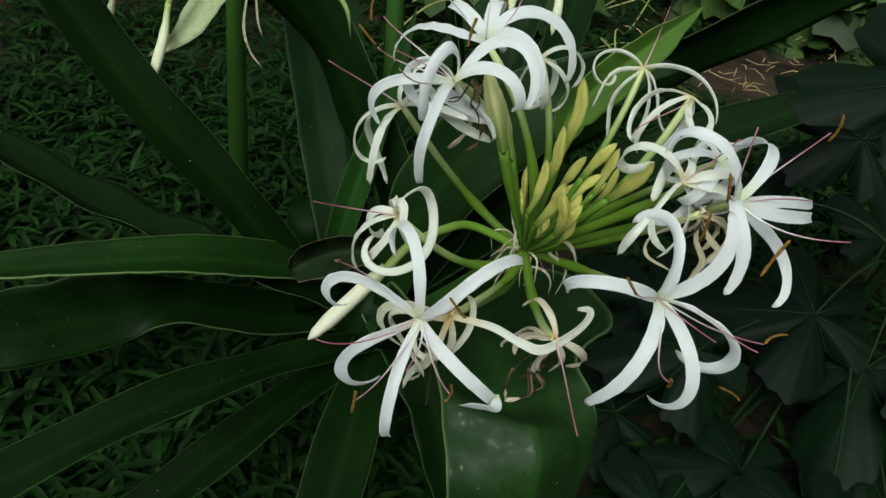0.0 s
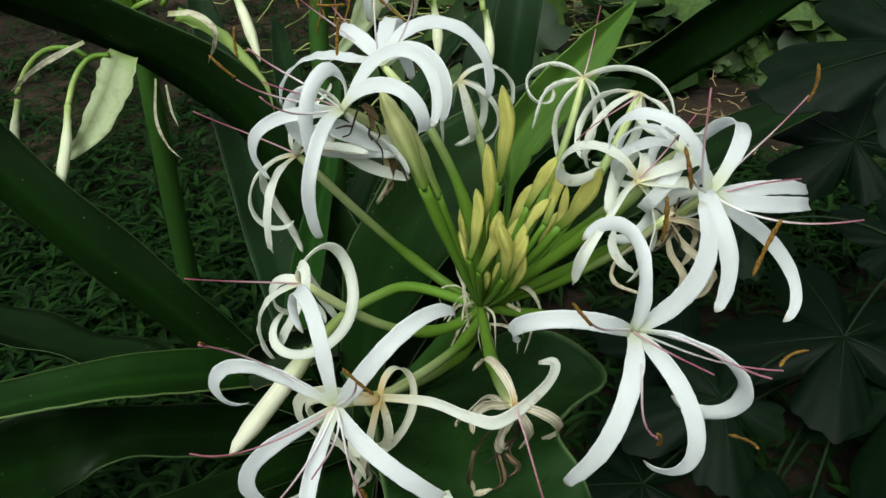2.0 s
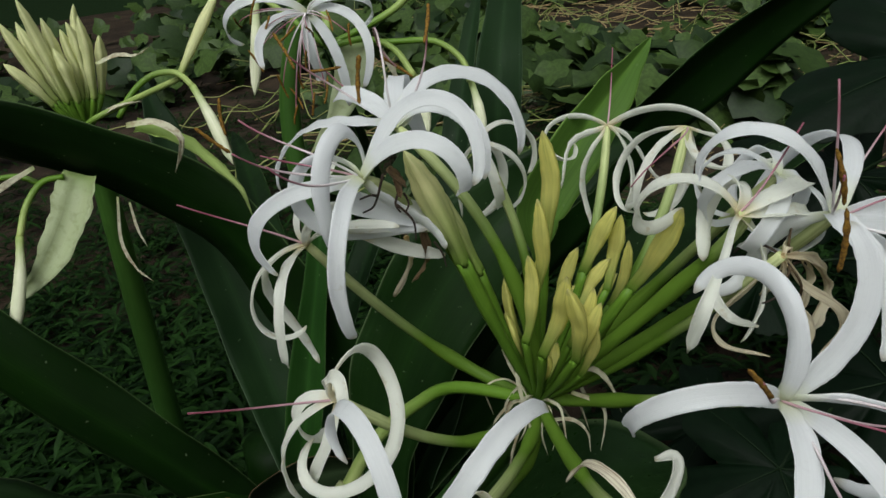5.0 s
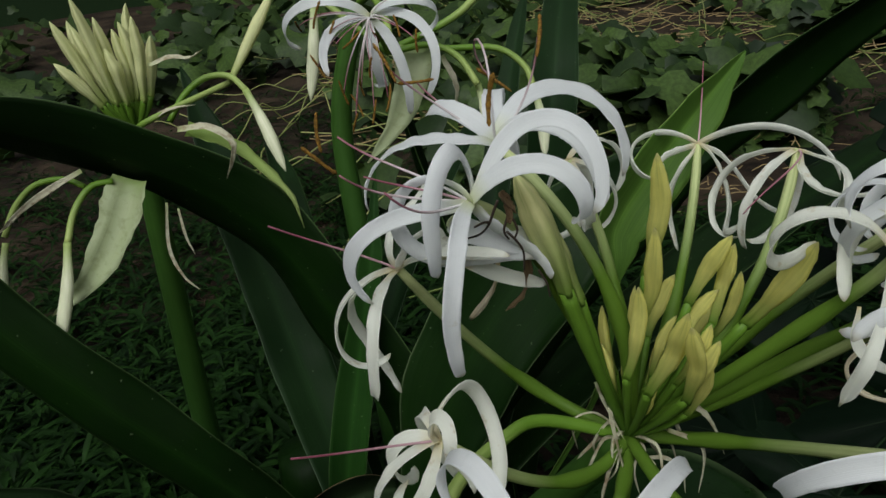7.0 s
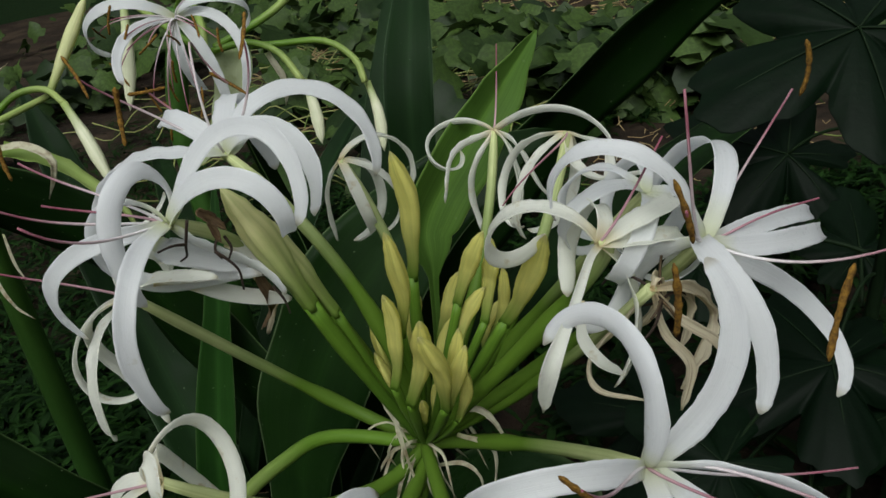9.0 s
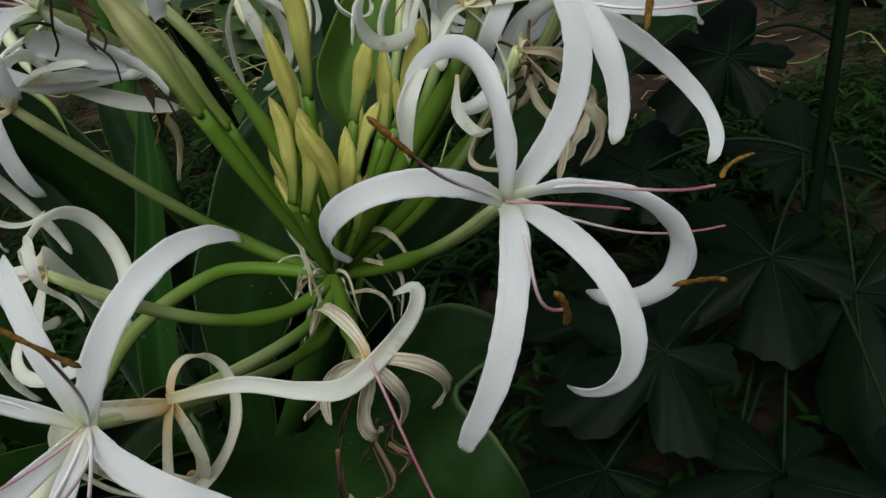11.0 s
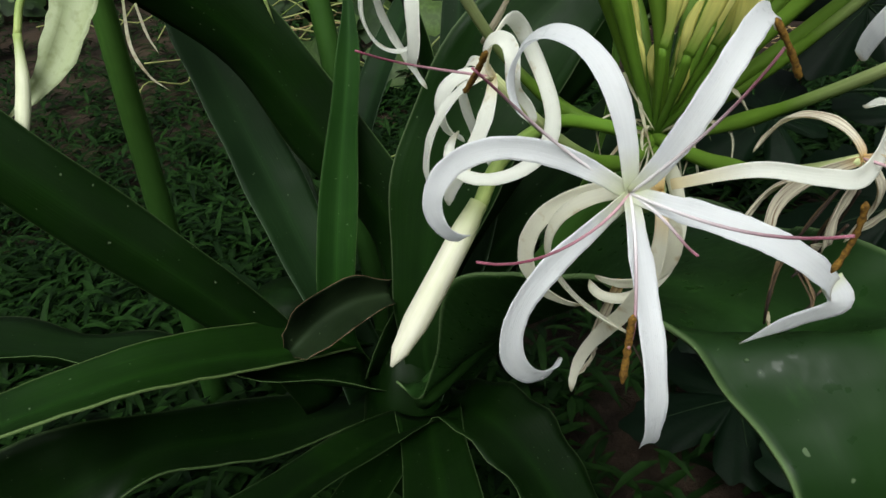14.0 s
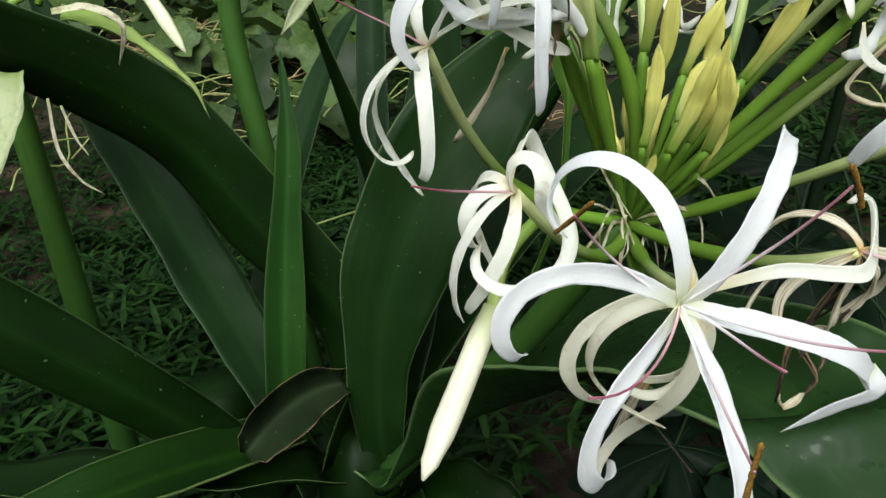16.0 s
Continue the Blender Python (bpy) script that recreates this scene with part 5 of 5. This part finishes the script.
TRUNK = ((0.76, 0.86, -0.02), (0.77, 0.85, 0.25), (0.74, 0.80, 0.55), (0.76, 0.78, 0.80))
stalk(fig, TRUNK, 0.011, 0.005, "stem", FIG_VEIN, "thin upright stem")
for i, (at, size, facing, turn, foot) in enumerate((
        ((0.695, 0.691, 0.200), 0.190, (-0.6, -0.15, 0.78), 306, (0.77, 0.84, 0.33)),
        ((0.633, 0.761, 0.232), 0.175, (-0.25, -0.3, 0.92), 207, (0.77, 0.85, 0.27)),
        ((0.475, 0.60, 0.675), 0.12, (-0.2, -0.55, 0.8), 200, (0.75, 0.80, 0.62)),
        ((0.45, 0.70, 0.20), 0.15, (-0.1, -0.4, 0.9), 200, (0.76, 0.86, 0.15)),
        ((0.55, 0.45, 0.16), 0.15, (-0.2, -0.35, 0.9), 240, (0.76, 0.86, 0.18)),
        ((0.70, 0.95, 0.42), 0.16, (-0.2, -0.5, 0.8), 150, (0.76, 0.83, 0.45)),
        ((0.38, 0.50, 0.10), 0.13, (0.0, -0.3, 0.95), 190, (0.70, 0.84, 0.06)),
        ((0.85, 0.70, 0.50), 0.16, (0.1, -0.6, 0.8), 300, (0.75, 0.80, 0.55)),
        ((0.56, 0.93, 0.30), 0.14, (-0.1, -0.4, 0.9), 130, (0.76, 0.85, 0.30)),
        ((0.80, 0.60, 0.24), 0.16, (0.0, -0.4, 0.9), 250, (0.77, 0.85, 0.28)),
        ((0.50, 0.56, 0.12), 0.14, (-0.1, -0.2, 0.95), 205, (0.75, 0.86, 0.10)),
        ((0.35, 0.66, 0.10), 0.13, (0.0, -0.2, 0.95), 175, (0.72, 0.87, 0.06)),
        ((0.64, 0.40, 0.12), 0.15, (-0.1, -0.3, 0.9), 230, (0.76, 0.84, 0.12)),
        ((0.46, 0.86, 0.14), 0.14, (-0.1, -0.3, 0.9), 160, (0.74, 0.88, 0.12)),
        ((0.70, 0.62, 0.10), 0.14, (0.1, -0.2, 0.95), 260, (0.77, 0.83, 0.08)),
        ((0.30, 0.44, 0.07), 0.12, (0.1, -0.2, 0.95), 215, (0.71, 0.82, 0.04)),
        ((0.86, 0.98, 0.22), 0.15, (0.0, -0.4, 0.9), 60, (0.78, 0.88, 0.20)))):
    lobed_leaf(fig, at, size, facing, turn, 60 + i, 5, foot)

# ---- weeds, vines and straw on the ground ----


def blade(verts, faces, at, way, length, width, droop, rng):
    way = unit(way)
    side = unit(np.cross(way, (0, 0, 1)) + 1e-4)
    k = len(verts)
    for s, w in ((0, 0.25), (0.3, 1.0), (0.65, 0.8), (1, 0.0)):
        c = at + way * length * s + np.array((0, 0, -droop * length * s * s))
        if w:
            verts.append(c - side * width * w / 2 + np.array((0, 0, 0.18 * width * w)))
            verts.append(c)
            verts.append(c + side * width * w / 2 + np.array((0, 0, 0.18 * width * w)))
        else:
            verts.append(c)
    for i in (0, 3):
        faces.append((k + i, k + i + 1, k + i + 4, k + i + 3))
        faces.append((k + i + 1, k + i + 2, k + i + 5, k + i + 4))
    faces.append((k + 6, k + 7, k + 9))
    faces.append((k + 7, k + 8, k + 9))


def weeds(count, seed):
    rng = np.random.RandomState(seed)
    verts, faces = [], []
    made = 0
    while made < count:
        x, y = ((rng.normal(-0.1, 1.3), 1.5 + rng.normal(0, 1.2)), (rng.normal(-0.1, 0.9), 1.0 + rng.normal(0, 0.7)), (rng.normal(0.6, 0.6), 1.2 + rng.normal(0, 0.5)), (rng.uniform(-1.1, 0.1), rng.uniform(0.2, 1.5)), (rng.normal(0, 2.6), 1.0 + rng.normal(0, 2.4)))[made % 5]
        if noise.noise((x * 1.1 + 7, y * 1.1, 3.0)) < -0.25 - 0.25 * (x < 0.2) and x > -0.5 and (y > 2.2 or x > 1.4):
            continue
        if ((x - 1.25) / 0.48) ** 2 + ((y - 1.92) / 0.30) ** 2 < 1:
            continue
        if (x > 1.4 and y > 1.3 and rng.rand() < 0.35) or (0.15 < x < 1.2 and 0.1 < y < 1.2 and rng.rand() < 0.82):
            continue
        made += 1
        z = ground_height(x, y)
        h, tilt = rng.uniform(0.03, 0.11), rng.uniform(0, 6.28)
        stem = np.array((0.5 * math.cos(tilt), 0.5 * math.sin(tilt), 1.0)) * h
        a = rng.uniform(0, 6.28)
        for i in range(rng.randint(4, 8)):
            at = np.array((x, y, z)) + stem * (i + 1) / 7
            a += 2.2 + rng.uniform(-0.5, 0.5)
            up = rng.uniform(0.1, 0.8)
            blade(verts, faces, at, (math.cos(a), math.sin(a), up), rng.uniform(0.035, 0.085), rng.uniform(0.007, 0.014), rng.uniform(0.1, 0.7), rng)
    return mesh_of("weeds", verts, faces)


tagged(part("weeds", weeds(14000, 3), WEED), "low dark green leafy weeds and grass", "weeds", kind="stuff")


def round_leaf(verts, faces, at, size, facing, turn, rng):
    x, y, z = frame_of(facing)
    k = len(verts)
    verts.append(at)
    n = 14
    ph = rng.uniform(0, 6.28)
    for j in range(n):
        a = 2 * math.pi * j / n
        r = size * (0.82 + 0.18 * math.cos(5 * a) + 0.06 * math.sin(3 * a + ph)) * (0.45 if j == 0 else 1)
        b = a + turn
        verts.append(at + x * r * math.cos(b) + y * r * math.sin(b) + z * size * (0.16 * math.cos(2 * a + ph) - 0.12))
    for j in range(n):
        faces.append((k, k + 1 + j, k + 1 + (j + 1) % n))


def vines(count, seed):
    rng = np.random.RandomState(seed)
    verts, faces = [], []
    made = 0
    while made < count:
        x, y = (rng.normal(0.8, 2.2), 4.6 + rng.normal(0, 1.7)) if made % 4 else (rng.uniform(0.9, 2.6), rng.uniform(2.0, 3.4))
        if noise.noise((x * 0.9, y * 0.9, 9.0)) < -0.1 or y < 1.9 + 1.3 * (x < -0.1) or (1.2 < x < 2.4 and 4.0 < y < 5.4) or (((x - 1.25) / 0.5) ** 2 + ((y - 1.92) / 0.32) ** 2 < 1):
            continue
        made += 1
        at = np.array((x, y, ground_height(x, y) + rng.uniform(0.03, 0.26)))
        round_leaf(verts, faces, at, 0.03 + 0.11 * rng.rand() ** 1.5, (rng.uniform(-0.8, 0.8), rng.uniform(-1.1, 0.5), 0.8), rng.uniform(0, 6.28), rng)
    return mesh_of("vine_leaves", verts, faces)


tagged(part("vine_leaves", vines(2600, 6), VINE), "creeping vine with broad green leaves", "vine", kind="stuff")


def vine_runs(count, seed):
    rng = np.random.RandomState(seed)
    pieces = []
    for _ in range(count):
        p = np.array((-0.2 + abs(rng.normal(0.9, 1.5)), 4.2 + rng.normal(0, 1.2), 0.06))
        a = rng.uniform(0, 6.28)
        run = [p]
        for _ in range(7):
            a += rng.uniform(-0.6, 0.6)
            p = p + np.array((math.cos(a), math.sin(a), 0)) * 0.14
            run.append(p + np.array((0, 0, rng.uniform(-0.03, 0.10))))
        run = spline(run, 28)
        pieces.append(tube(run, np.full(len(run), 0.0026), 5))
    return mesh_of("vine_stems", *joined(*pieces))


tagged(part("vine_stems", vine_runs(170, 4), VINE_STEM), "thin trailing vine stems", "vine", kind="stuff")


def straws(count, seed):
    rng = np.random.RandomState(seed)
    pieces = []
    for k in range(count):
        p = np.array((rng.normal(1.6, 0.8), rng.normal(4.5, 0.8), 0.02 + 0.05 * rng.rand()) if k % 4 == 0 else (0.0 + abs(rng.normal(0.4, 1.4)), 3.8 + rng.normal(0, 1.0), 0.02 + 0.10 * rng.rand()))
        if k % 8 == 1:
            p = np.array((rng.normal(1.2, 0.25), rng.normal(1.9, 0.18), 0.02 + 0.05 * rng.rand()))
        elif p[1] < 2.6:
            continue
        a, l = rng.uniform(0, 6.28), rng.uniform(0.02, 0.09) if k % 8 == 1 else rng.uniform(0.08, 0.30)
        d = np.array((math.cos(a), math.sin(a), rng.uniform(-0.1, 0.25))) * l
        pieces.append(tube(np.array([p, p + d * 0.5 + rng.uniform(-0.01, 0.01, 3), p + d]), np.full(3, 0.0016 if k % 8 == 1 else 0.0028), 4))
    return mesh_of("straw", *joined(*pieces))


tagged(part("straw", straws(800, 2), STRAW), "scattered dry straw on the soil", "straw", kind="stuff")
